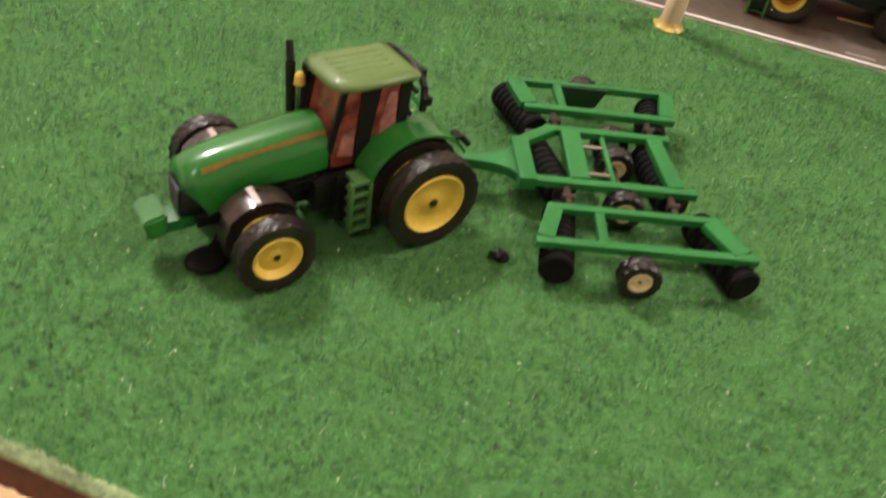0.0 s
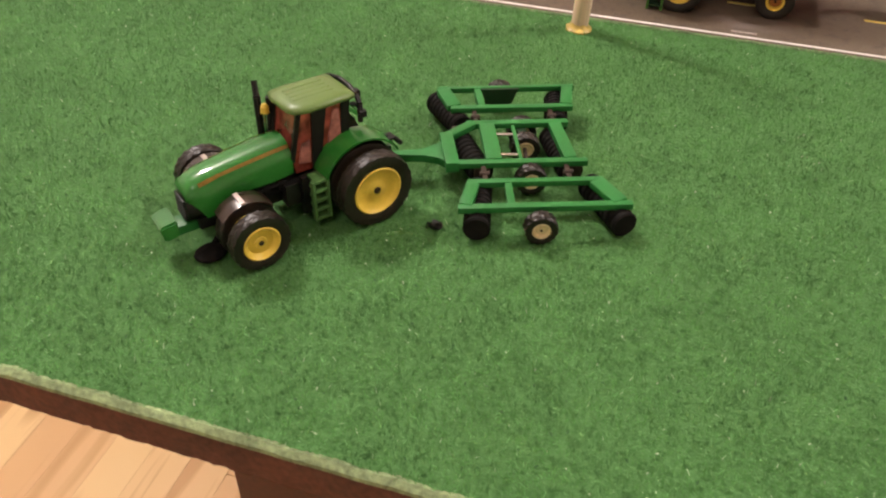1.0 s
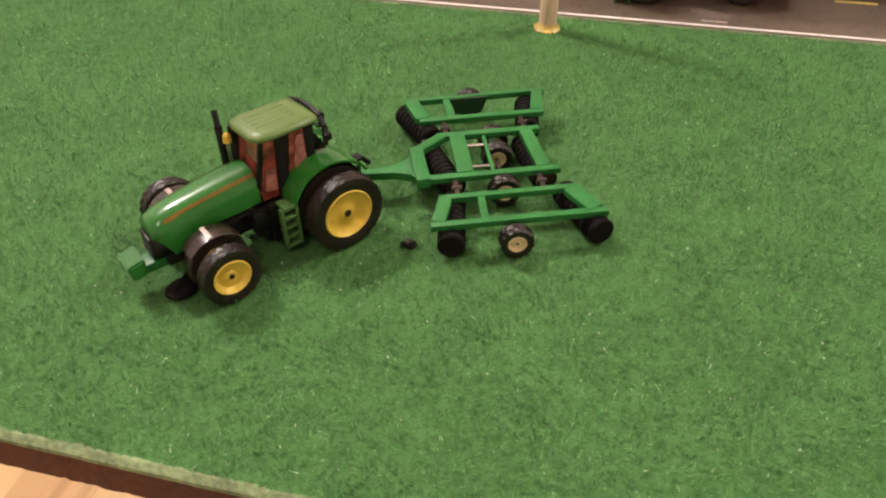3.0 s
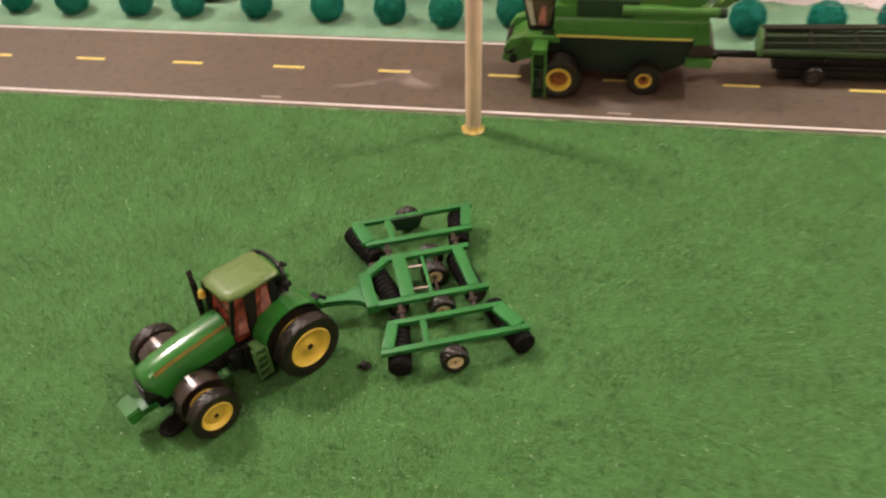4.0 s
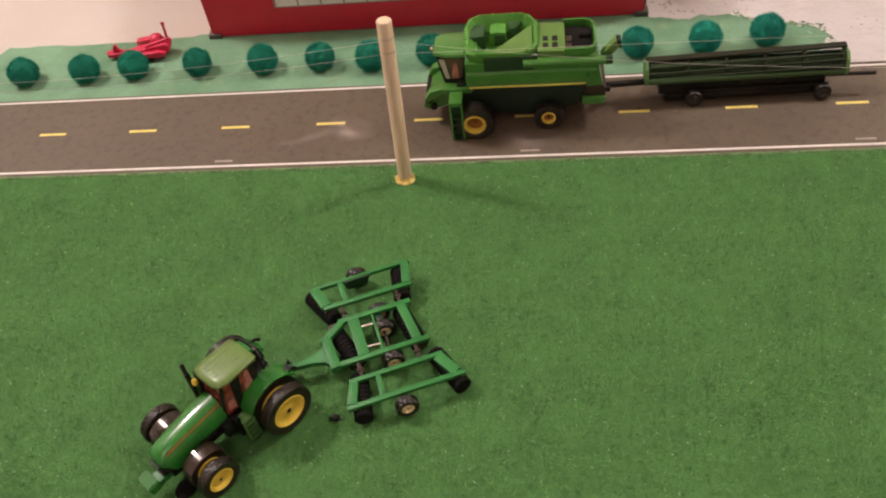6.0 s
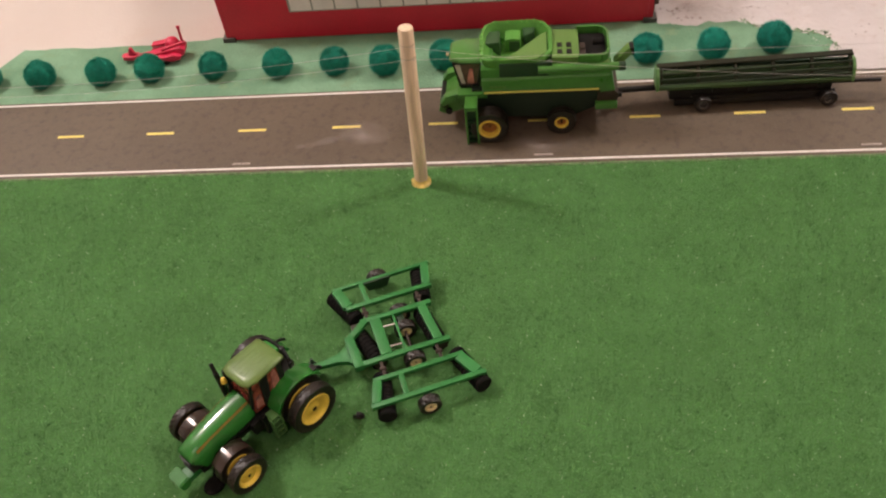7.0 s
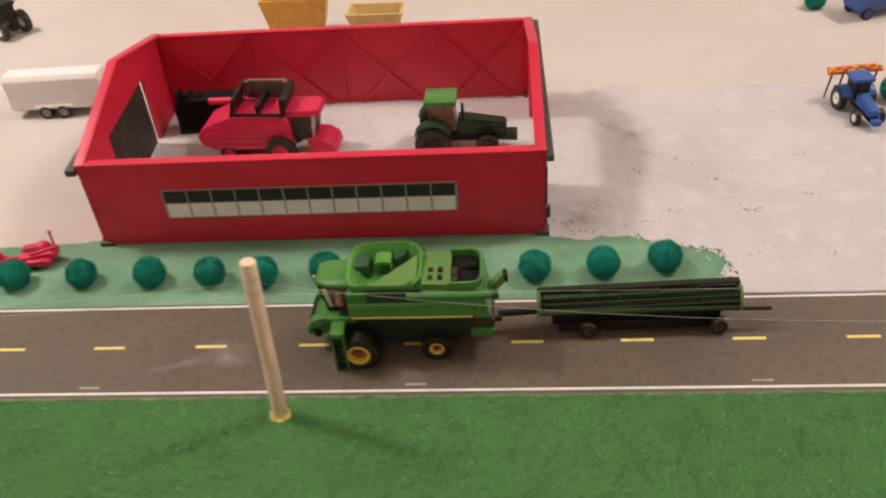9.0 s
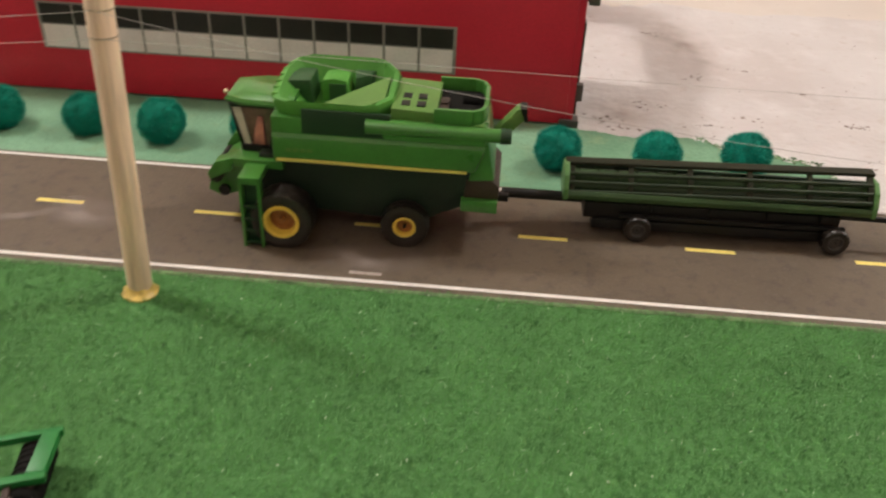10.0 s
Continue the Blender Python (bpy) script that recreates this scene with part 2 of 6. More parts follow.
def oak_mat():
    """Pale oak: every board has its own tone, broad cathedral figure and fine pores along it."""
    m = bpy.data.materials.new("oak_floor_plank")
    m.use_nodes = True
    nt = m.node_tree
    b = nt.nodes["Principled BSDF"]
    b.inputs["Roughness"].default_value = 0.42
    b.inputs["Coat Weight"].default_value = 0.15
    co, info = nt.nodes.new("ShaderNodeTexCoord"), nt.nodes.new("ShaderNodeObjectInfo")
    shift = nt.nodes.new("ShaderNodeVectorMath")
    shift.operation = "MULTIPLY_ADD"
    nt.links.new(info.outputs["Location"], shift.inputs[0])
    shift.inputs[1].default_value = (7.3, 3.1, 0)
    nt.links.new(co.outputs["Object"], shift.inputs[2])

    def band(scale, stretch, detail, lo, hi):
        mp = nt.nodes.new("ShaderNodeMapping")
        mp.inputs["Scale"].default_value = (1, stretch, 1)
        nt.links.new(shift.outputs[0], mp.inputs[0])
        n = nt.nodes.new("ShaderNodeTexNoise")
        n.inputs["Scale"].default_value, n.inputs["Detail"].default_value = scale, detail
        n.inputs["Distortion"].default_value = 0.6
        nt.links.new(mp.outputs[0], n.inputs["Vector"])
        r = nt.nodes.new("ShaderNodeMapRange")
        r.inputs[1].default_value, r.inputs[2].default_value = lo, hi
        nt.links.new(n.outputs[0], r.inputs[0])
        return r.outputs[0]

    def mixed(fac, a, colour):
        mx = nt.nodes.new("ShaderNodeMix")
        mx.data_type = "RGBA"
        nt.links.new(fac, mx.inputs[0])
        nt.links.new(a, mx.inputs[6])
        mx.inputs[7].default_value = (*colour, 1)
        return mx.outputs[2]

    tone = nt.nodes.new("ShaderNodeValToRGB")
    e = tone.color_ramp.elements
    e[0].color, e[1].color = (0.84, 0.60, 0.29, 1), (0.70, 0.43, 0.20, 1)
    e[0].position, e[1].position = 0.35, 1.0
    nt.links.new(info.outputs["Random"], tone.inputs[0])
    last = mixed(band(20, 0.15, 1, 0.56, 0.62), tone.outputs[0], (0.60, 0.35, 0.15))
    last = mixed(band(60, 0.05, 3, 0.60, 0.80), last, (0.56, 0.32, 0.14))
    nt.links.new(last, b.inputs["Base Color"])
    return m


M_OAK = oak_mat()


def turf_fibre_mat():
    m = bpy.data.materials.new("green_turf_fibre")
    m.use_nodes = True
    nt = m.node_tree
    b = nt.nodes["Principled BSDF"]
    b.inputs["Roughness"].default_value = 0.65
    b.inputs["Specular IOR Level"].default_value = 0.2
    geo = nt.nodes.new("ShaderNodeNewGeometry")
    ramp = nt.nodes.new("ShaderNodeValToRGB")
    e = ramp.color_ramp.elements
    e[0].position, e[0].color = 0.0, (0.077, 0.213, 0.052, 1)
    e[1].position, e[1].color = 0.95, (0.110, 0.296, 0.078, 1)
    mid = e.new(0.45)
    mid.color = (0.089, 0.250, 0.061, 1)
    tip = e.new(0.990)
    tip.color = (0.19, 0.46, 0.15, 1)
    spark = e.new(1.0)
    spark.color = (0.48, 0.62, 0.40, 1)
    nt.links.new(geo.outputs["Random Per Island"], ramp.inputs[0])
    co = nt.nodes.new("ShaderNodeTexCoord")
    n = nt.nodes.new("ShaderNodeTexNoise")
    n.inputs["Scale"].default_value, n.inputs["Detail"].default_value = 40, 4
    nt.links.new(co.outputs["Object"], n.inputs["Vector"])
    n2 = nt.nodes.new("ShaderNodeTexNoise")
    n2.inputs["Scale"].default_value, n2.inputs["Detail"].default_value = 190, 2
    nt.links.new(co.outputs["Object"], n2.inputs["Vector"])
    both = nt.nodes.new("ShaderNodeMath")
    both.operation = "ADD"
    nt.links.new(n.outputs[0], both.inputs[0])
    nt.links.new(n2.outputs[0], both.inputs[1])
    r = nt.nodes.new("ShaderNodeMapRange")
    r.inputs[1].default_value, r.inputs[2].default_value = 0.76, 1.26
    r.inputs[3].default_value, r.inputs[4].default_value = 0.62, 1.22
    nt.links.new(both.outputs[0], r.inputs[0])
    mx = nt.nodes.new("ShaderNodeMix")
    mx.data_type, mx.blend_type = "RGBA", "MULTIPLY"
    mx.inputs[0].default_value = 1.0
    nt.links.new(ramp.outputs[0], mx.inputs[6])
    nt.links.new(r.outputs[0], mx.inputs[7])
    nt.links.new(mx.outputs[2], b.inputs["Base Color"])
    # the pile scatters light: shade it mostly with the lie of the mat
    half = nt.nodes.new("ShaderNodeVectorMath")
    half.operation = "MULTIPLY_ADD"
    nt.links.new(geo.outputs["Normal"], half.inputs[0])
    half.inputs[1].default_value, half.inputs[2].default_value = (0.4, 0.4, 0.4), (0, 0, 1)
    unit = nt.nodes.new("ShaderNodeVectorMath")
    unit.operation = "NORMALIZE"
    nt.links.new(half.outputs[0], unit.inputs[0])
    nt.links.new(unit.outputs[0], b.inputs["Normal"])
    # thin plastic blades let light through
    thin = nt.nodes.new("ShaderNodeBsdfTranslucent")
    nt.links.new(mx.outputs[2], thin.inputs["Color"])
    mix = nt.nodes.new("ShaderNodeMixShader")
    mix.inputs[0].default_value = 0.15
    nt.links.new(b.outputs[0], mix.inputs[1])
    nt.links.new(thin.outputs[0], mix.inputs[2])
    nt.links.new(mix.outputs[0], nt.nodes["Material Output"].inputs["Surface"])
    return m


M_FIBRE = turf_fibre_mat()


# ---------------------------------------------------------------- mesh helpers (millimetres)
def quad_box(bm, x0, x1, y0, y1, z0, z1, bevel=0.0):
    vs = [bm.verts.new((x, y, z)) for x in (x0, x1) for y in (y0, y1) for z in (z0, z1)]
    fs = [bm.faces.new([vs[i] for i in f]) for f in
          ((0, 1, 3, 2), (4, 6, 7, 5), (0, 4, 5, 1), (2, 3, 7, 6), (0, 2, 6, 4), (1, 5, 7, 3))]
    if bevel:
        es = list({e for f in fs for e in f.edges})
        bmesh.ops.bevel(bm, geom=es, offset=bevel, segments=2, affect="EDGES", profile=0.6)
    return vs


def prism(bm, outline, axis, a, b, bevel=0.0):
    """A flat outline (two coordinates a point) pushed along an axis from a to b."""
    def at(p, h):
        return {"x": (h, p[0], p[1]), "y": (p[0], h, p[1]), "z": (p[0], p[1], h)}[axis]
    lo = [bm.verts.new(at(p, a)) for p in outline]
    hi = [bm.verts.new(at(p, b)) for p in outline]
    fs = [bm.faces.new(lo), bm.faces.new(hi[::-1])]
    n = len(outline)
    for i in range(n):
        fs.append(bm.faces.new((lo[i], hi[i], hi[(i + 1) % n], lo[(i + 1) % n])))
    bmesh.ops.recalc_face_normals(bm, faces=fs)
    if bevel:
        es = list({e for f in fs for e in f.edges})
        bmesh.ops.bevel(bm, geom=es, offset=bevel, segments=2, affect="EDGES", profile=0.6)


def rod(bm, p0, p1, r0, r1=None, seg=12):
    p0, p1 = Vector(p0), Vector(p1)
    r1 = r0 if r1 is None else r1
    d = (p1 - p0).normalized()
    q = d.to_track_quat("Z", "Y").to_matrix()
    rings = []
    for p, r in ((p0, r0), (p1, r1)):
        rings.append([bm.verts.new(p + q @ Vector((r * math.cos(2 * math.pi * i / seg), r * math.sin(2 * math.pi * i / seg), 0)))
                      for i in range(seg)])
    for i in range(seg):
        j = (i + 1) % seg
        bm.faces.new((rings[0][i], rings[0][j], rings[1][j], rings[1][i]))
    bm.faces.new(rings[0][::-1])
    bm.faces.new(rings[1])


def tube_path(bm, pts, r, seg=8):
    for a, b in zip(pts, pts[1:]):
        rod(bm, a, b, r, r, seg)


def lathe(bm, profile, seg=32, centre=(0, 0, 0), axis="y", start=0.0, turn=360.0):
    """profile: (radius, along). Turns round the axis through the centre."""
    c = Vector(centre)
    full = turn >= 359.9
    n = seg if full else seg + 1
    rings = []
    for i in range(n):
        a = radians(start + turn * i / seg)
        ca, sa = math.cos(a), math.sin(a)
        row = []
        for r, h in profile:
            p = {"y": (r * ca, h, r * sa), "x": (h, r * ca, r * sa), "z": (r * ca, r * sa, h)}[axis]
            row.append(bm.verts.new(c + Vector(p)))
        rings.append(row)
    fs = []
    for i in range(n if full else n - 1):
        j = (i + 1) % n
        for k in range(len(profile) - 1):
            fs.append(bm.faces.new((rings[i][k], rings[j][k], rings[j][k + 1], rings[i][k + 1])))
    bmesh.ops.recalc_face_normals(bm, faces=fs)


def loft(bm, sections):
    """Closed outlines with equal counts joined one to the next, capped at both ends."""
    rows = [[bm.verts.new(p) for p in s] for s in sections]
    n = len(rows[0])
    fs = []
    for a, b in zip(rows, rows[1:]):
        for i in range(n):
            j = (i + 1) % n
            fs.append(bm.faces.new((a[i], b[i], b[j], a[j])))
    fs.append(bm.faces.new(rows[0]))
    fs.append(bm.faces.new(rows[-1][::-1]))
    bmesh.ops.recalc_face_normals(bm, faces=fs)


def bar(bm, a, b, wide, z0, z1, bevel=0.25):
    """A straight bar in plan from a to b, of a width, between two heights."""
    a, b = Vector(a), Vector(b)
    d = (b - a).normalized()
    n = Vector((-d.y, d.x)) * wide / 2
    prism(bm, [tuple(a + n), tuple(b + n), tuple(b - n), tuple(a - n)], "z", z0, z1, bevel)


def mesh_of(bm, name, scale=0.001, smooth=40):
    me = bpy.data.meshes.new(name)
    if scale != 1:
        bmesh.ops.scale(bm, vec=(scale,) * 3, verts=bm.verts)
    bm.to_mesh(me)
    bm.free()
    if smooth:
        me.shade_smooth()
        me.set_sharp_from_angle(angle=radians(smooth))
    return me


def part(name, bm, material, parent, label="", smooth=40):
    ob = new(name, mesh_of(bm, name, 0.001, smooth))
    ob.data.materials.append(material)
    ob.parent = parent
    if label:
        ob["label"] = label
    return ob


def thing(name, m, label, category, group="", kind=""):
    ob = new(name)
    ob.empty_display_size = 0.02
    ob.matrix_basis = m
    return tagged(ob, label, category, group, kind)


def solid(name, bm, material, label, category, group="", kind="", m=None, smooth=40):
    ob = new(name, mesh_of(bm, name, 0.001, smooth))
    ob.data.materials.append(material)
    if m is not None:
        ob.matrix_basis = m
    return tagged(ob, label, category, group, kind)


def nb():
    return bmesh.new()


# ---------------------------------------------------------------- the setting
def setting(name, boxes, material, label, category, bevel=0.0):
    bm = nb()
    for b in boxes:
        quad_box(bm, *b, bevel)
    return solid(name, bm, material, label, category, kind="structure", smooth=0)


def board():
    setting("board_core", [(-548, 980, -373, 1000, -14.6, -1.2)], M_EDGE, "brown fibreboard base of the model farm layout", "board")
    # rough cut face along the front
    bm = nb()
    rows = []
    n = 760
    for k in range(n + 1):
        x = -548 + 1528 * k / n
        row = []
        for i, z in enumerate((-1.0, -4.0, -7.5, -11.0, -14.4)):
            out = 1.3 + 0.7 * noise.noise((x / 9, z / 5, 0)) + 0.5 * noise.noise((x / 2.5, z / 2, 3))
            if i == 4:
                z -= 1.0 + 0.5 * noise.noise((x / 9, 0, 5)) + 0.7 * noise.noise((x / 2.0, 0, 8))
            row.append(bm.verts.new((x, -373 - (out if i not in (0,) else 0.6), z)))
        row.append(bm.verts.new((x, -369, row[-1].co.z)))
        rows.append(row)
    for r0, r1 in zip(rows, rows[1:]):
        for i in range(len(r0) - 1):
            bm.faces.new((r0[i], r0[i + 1], r1[i + 1], r1[i]))
    return solid("board_edge", bm, M_EDGE, "rough brown cut edge of the board", "board edge", kind="structure")


def sheet(name, x0, x1, y0, y1, z, step, amp, material, label, category, wave=18.0):
    """A gently uneven sheet of ground."""
    bm = nb()
    nx, ny = max(1, int((x1 - x0) / step)), max(1, int((y1 - y0) / step))
    rows = []
    for j in range(ny + 1):
        row = []
        for i in range(nx + 1):
            px, py = x0 + (x1 - x0) * i / nx, y0 + (y1 - y0) * j / ny
            row.append(bm.verts.new((px, py, z + amp * noise.noise((px / wave, py / wave, 0.3)))))
        rows.append(row)
    for j in range(ny):
        for i in range(nx):
            bm.faces.new((rows[j][i], rows[j][i + 1], rows[j + 1][i + 1], rows[j + 1][i]))
    return solid(name, bm, material, label, category, kind="structure")


board()
sheet("ground", -548, 980, 44, 1000, -0.5, 12, 0.5, M_SNOW, "white plastered ground with dark specks and brown smears", "ground")


def plaster_patch():
    """Brushed-on white plaster beside the barn, thin at its ragged edges."""
    bm = nb()
    nx, ny = 130, 84
    rows = []
    for j in range(ny + 1):
        row = []
        for i in range(nx + 1):
            v = j / ny
            x0 = 186 + 3 * noise.noise((j / 3, 0, 1))
            x1 = 980
            x = x0 + (x1 - x0) * (i / nx) ** 1.6
            top = 372 + 22 * noise.noise((x / 60, 2.2, 0)) + 8 * noise.noise((x / 13, 5.2, 0)) - 0.12 * max(0, x - 400)
            y = 47.5 + (top - 47.5) * v
            z = 0.0 + 0.28 * noise.noise((x / 22, y / 7, 0.3)) + 0.16 * noise.noise((x / 5, y / 4, 2.3))
            row.append(bm.verts.new((x, y, -0.62 if j == ny else 0.22 + z)))
        rows.append(row)
    for j in range(ny):
        for i in range(nx):
            bm.faces.new((rows[j][i], rows[j][i + 1], rows[j + 1][i + 1], rows[j + 1][i]))
    return solid("plaster_patch", bm, M_PLASTER, "rough white plaster brushed on beside the barn", "ground", kind="structure")


plaster_patch()
sheet("turf_mat", -548, 980, -372.5, -49.4, 0.0, 12, 0.25, M_TURF, "green artificial turf mat of the model field", "turf")


def turf_fibres():
    """Short bent blades over the stretch of the mat that the camera passes."""
    rng = np.random.default_rng(7)
    n = 370000
    x = rng.uniform(-0.50, 0.50, n)
    y = rng.uniform(-0.3718, -0.0493, n)
    ang, lean = rng.uniform(0, 2 * np.pi, n), rng.uniform(0.35, 1.25, n)
    length = rng.uniform(0.0012, 0.0029, n)
    half = rng.uniform(0.00015, 0.00029, n)
    side = ang + np.pi / 2
    co = np.empty((n, 3, 3), np.float32)
    co[:, 0] = np.stack([x + half * np.cos(side), y + half * np.sin(side), np.zeros(n)], -1)
    co[:, 1] = np.stack([x - half * np.cos(side), y - half * np.sin(side), np.zeros(n)], -1)
    co[:, 2] = np.stack([x + length * np.sin(lean) * np.cos(ang), y + length * np.sin(lean) * np.sin(ang), length * np.cos(lean)], -1)
    me = bpy.data.meshes.new("turf_fibres")
    me.vertices.add(3 * n)
    me.vertices.foreach_set("co", co.ravel())
    me.loops.add(3 * n)
    me.loops.foreach_set("vertex_index", np.arange(3 * n, dtype=np.int32))
    me.polygons.add(n)
    me.polygons.foreach_set("loop_start", np.arange(0, 3 * n, 3, dtype=np.int32))
    me.update()
    me.validate()
    me.materials.append(M_FIBRE)
    tagged(new("turf_fibres", me), "short green plastic fibres of the turf mat", "turf", kind="stuff")


turf_fibres()


def turf_specks(name, material, count, seed, size, label):
    """Single flattened specks on the pile that paint its glints and dark pits."""
    rng = np.random.default_rng(seed)
    x, y = rng.uniform(-0.50, 0.50, count), rng.uniform(-0.370, -0.051, count)
    ang, r = rng.uniform(0, 2 * np.pi, count), rng.uniform(0.5, 1.0, count) * size
    co = np.empty((count, 4, 3), np.float32)
    for k, (along, across, up) in enumerate(((-1.0, 0.0, 0.0016), (0.0, -0.55, 0.0020), (1.0, 0.1, 0.0023), (0.1, 0.55, 0.0019))):
        co[:, k] = np.stack([x + r * (along * np.cos(ang) - across * np.sin(ang)), y + r * (along * np.sin(ang) + across * np.cos(ang)), np.full(count, up)], -1)
    me = bpy.data.meshes.new(name)
    me.from_pydata(co.reshape(-1, 3).tolist(), [], np.arange(4 * count).reshape(-1, 4).tolist())
    me.materials.append(material)
    tagged(new(name, me), label, "turf", kind="stuff")


turf_specks("pale_turf_bits", mat("pale_green_glint", (0.40, 0.55, 0.33), 0.5, var=0.3), 900, 31, 0.0007, "sparse pale specks painted as glints on the turf mat")
turf_specks("dark_turf_bits", mat("dark_green_pit", (0.035, 0.110, 0.028), 0.8, var=0.3), 1500, 32, 0.0009, "sparse dark specks painted as pits in the turf mat")

# pale worn hem where the turf meets the board's front edge
bm = nb()
rows = []
for k in range(1100):
    x = -548 + 1.39 * k
    d = 0.7 * noise.noise((x / 11, 0, 0)) + 0.5 * noise.noise((x / 3, 2, 0))
    rows.append([bm.verts.new(p) for p in ((x, -374.2 + 0.3 * d, -1.8), (x, -374.0 + 0.3 * d, -0.3 + 0.3 * d), (x, -373.2, 0.25 + 0.2 * d), (x, -371.8 + 0.7 * d, 0.85), (x, -370.0 + 1.3 * d, -0.1))])
for r0, r1 in zip(rows, rows[1:]):
    for i in range(4):
        bm.faces.new((r0[i], r0[i + 1], r1[i + 1], r1[i]))
solid("turf_hem", bm, mat("pale_olive_hem", (0.235, 0.31, 0.15), 0.9, var=0.4, fine=500, coarse=80, bump=0.8), "frayed pale olive hem of the turf mat",
      "turf edge", kind="structure")


# paler backing that shows along the cut edge beside the road
bm = nb()
rows = []
for k in range(1100):
    x = -548 + 1.39 * k
    d = 0.6 * noise.noise((x / 13, 7, 0)) + 0.4 * noise.noise((x / 3, 5, 0))
    rows.append([bm.verts.new(p) for p in ((x, -48.6, 0.35), (x, -49.2, 0.75 + 0.2 * d), (x, -50.2 + 0.7 * d, 0.85), (x, -51.2 + 1.0 * d, 0.2))])
for r0, r1 in zip(rows, rows[1:]):
    for i in range(3):
        bm.faces.new((r0[i], r1[i], r1[i + 1], r0[i + 1]))
solid("turf_edge", bm, mat("grey_green_turf_edge", (0.125, 0.21, 0.085), 0.9, var=0.4, fine=500, coarse=80, bump=0.6), "pale fuzzy cut edge of the turf beside the road",
      "turf edge", kind="structure")


def road():
    bm = nb()
    quad_box(bm, -548, 980, -49.6, 46.0, -1.0, 0.4)
    base = solid("road", bm, M_ROAD, "dark brown printed model road with white edge lines", "road", kind="structure", smooth=0)
    for y in (-44.6, 43.0):
        bm = nb()
        quad_box(bm, -548, 980, y - 1.05, y + 1.05, 0.3, 0.52)
        part("edge_line", bm, M_LINE, base, "white edge line", 0)
    bm = nb()
    quad_box(bm, 0, 22.5, -1.4, 1.4, 0.3, 0.55, 0.15)
    me = mesh_of(bm, "centre_dash", smooth=0)
    me.materials.append(M_DASH)
    for k in range(-7, 13):
        ob = new("centre_dash", me)
        ob.parent, ob.location = base, (0.0762 * k, 0, 0)
    # small unreadable maker's prints along the near edge
    for x in (-141.0, 87.6, 315.4):
        bm = nb()
        for i, w in enumerate((4.2, 4.0, 4.4, 3.8)):
            quad_box(bm, x - 7 + i * 3.6, x - 7 + i * 3.6 + w * 0.8, -40.0, -38.0, 0.3, 0.5)
        part("small_print", bm, M_SMALL, base, "small pale unreadable print", 0)
    return base


road()


def smear_mat(name, colour, scale, lo, hi):
    m = bpy.data.materials.new(name)
    m.use_nodes = True
    nt = m.node_tree
    b = nt.nodes["Principled BSDF"]
    b.inputs["Base Color"].default_value = (*colour, 1)
    b.inputs["Roughness"].default_value = 0.9
    co = nt.nodes.new("ShaderNodeTexCoord")
    n = nt.nodes.new("ShaderNodeTexNoise")
    n.inputs["Scale"].default_value, n.inputs["Detail"].default_value = scale, 6
    nt.links.new(co.outputs["Object"], n.inputs["Vector"])
    g = nt.nodes.new("ShaderNodeTexGradient")
    g.gradient_type = "SPHERICAL"
    nt.links.new(co.outputs["Object"], g.inputs["Vector"])
    mp = nt.nodes.new("ShaderNodeMapping")
    nt.links.new(co.outputs["Generated"], mp.inputs[0])
    mp.inputs["Location"].default_value = (-1, -1, 0)
    mp.inputs["Scale"].default_value = (2, 2, 0)
    nt.links.new(mp.outputs[0], g.inputs["Vector"])
    r = nt.nodes.new("ShaderNodeMapRange")
    r.inputs[1].default_value, r.inputs[2].default_value = lo, hi
    nt.links.new(n.outputs[0], r.inputs[0])
    mu = nt.nodes.new("ShaderNodeMath")
    mu.operation = "MULTIPLY"
    nt.links.new(r.outputs[0], mu.inputs[0])
    nt.links.new(g.outputs[0], mu.inputs[1])
    nt.links.new(mu.outputs[0], b.inputs["Alpha"])
    return m


M_CHALK = smear_mat("chalky_smear", (0.62, 0.52, 0.48), 70, 0.35, 0.95)
M_MUD_SHADE = smear_mat("brown_smear_and_shade", (0.44, 0.31, 0.25), 46, 0.32, 1.05)


def smear(x, y, w, h, turn, material, label, z):
    bm = nb()
    vs = [bm.verts.new((w * c / 2, h * s / 2, 0)) for c, s in ((-1, -1), (1, -1), (1, 1), (-1, 1))]
    bm.faces.new(vs)
    solid("stain", bm, material, label, "stain", kind="structure", m=pose(x / 1000, y / 1000, z / 1000, 0, 0, turn), smooth=0)


smear(-50, -8, 46, 30, -20, M_CHALK, "pale chalky smear on the road", 0.62)
smear(-76, -15, 46, 9, 28, M_CHALK, "faint pale drag mark on the road", 0.74)
smear(-97, -21, 14, 7, 15, M_CHALK, "small pale chalky scuff on the road", 0.66)
smear(86, -28, 60, 24, 5, M_CHALK, "faint pale scuff on the road", 0.70)
smear(212, 150, 62, 60, 0, M_MUD_SHADE, "brown speckled smear beside the barn", 1.05)
# brown band: a faint stain and the painted edge of the barn's shadow
smear(270, 285, 52, 170, 8, M_MUD_SHADE, "long faint brown smear and barn shadow edge painted on the plaster", 1.15)


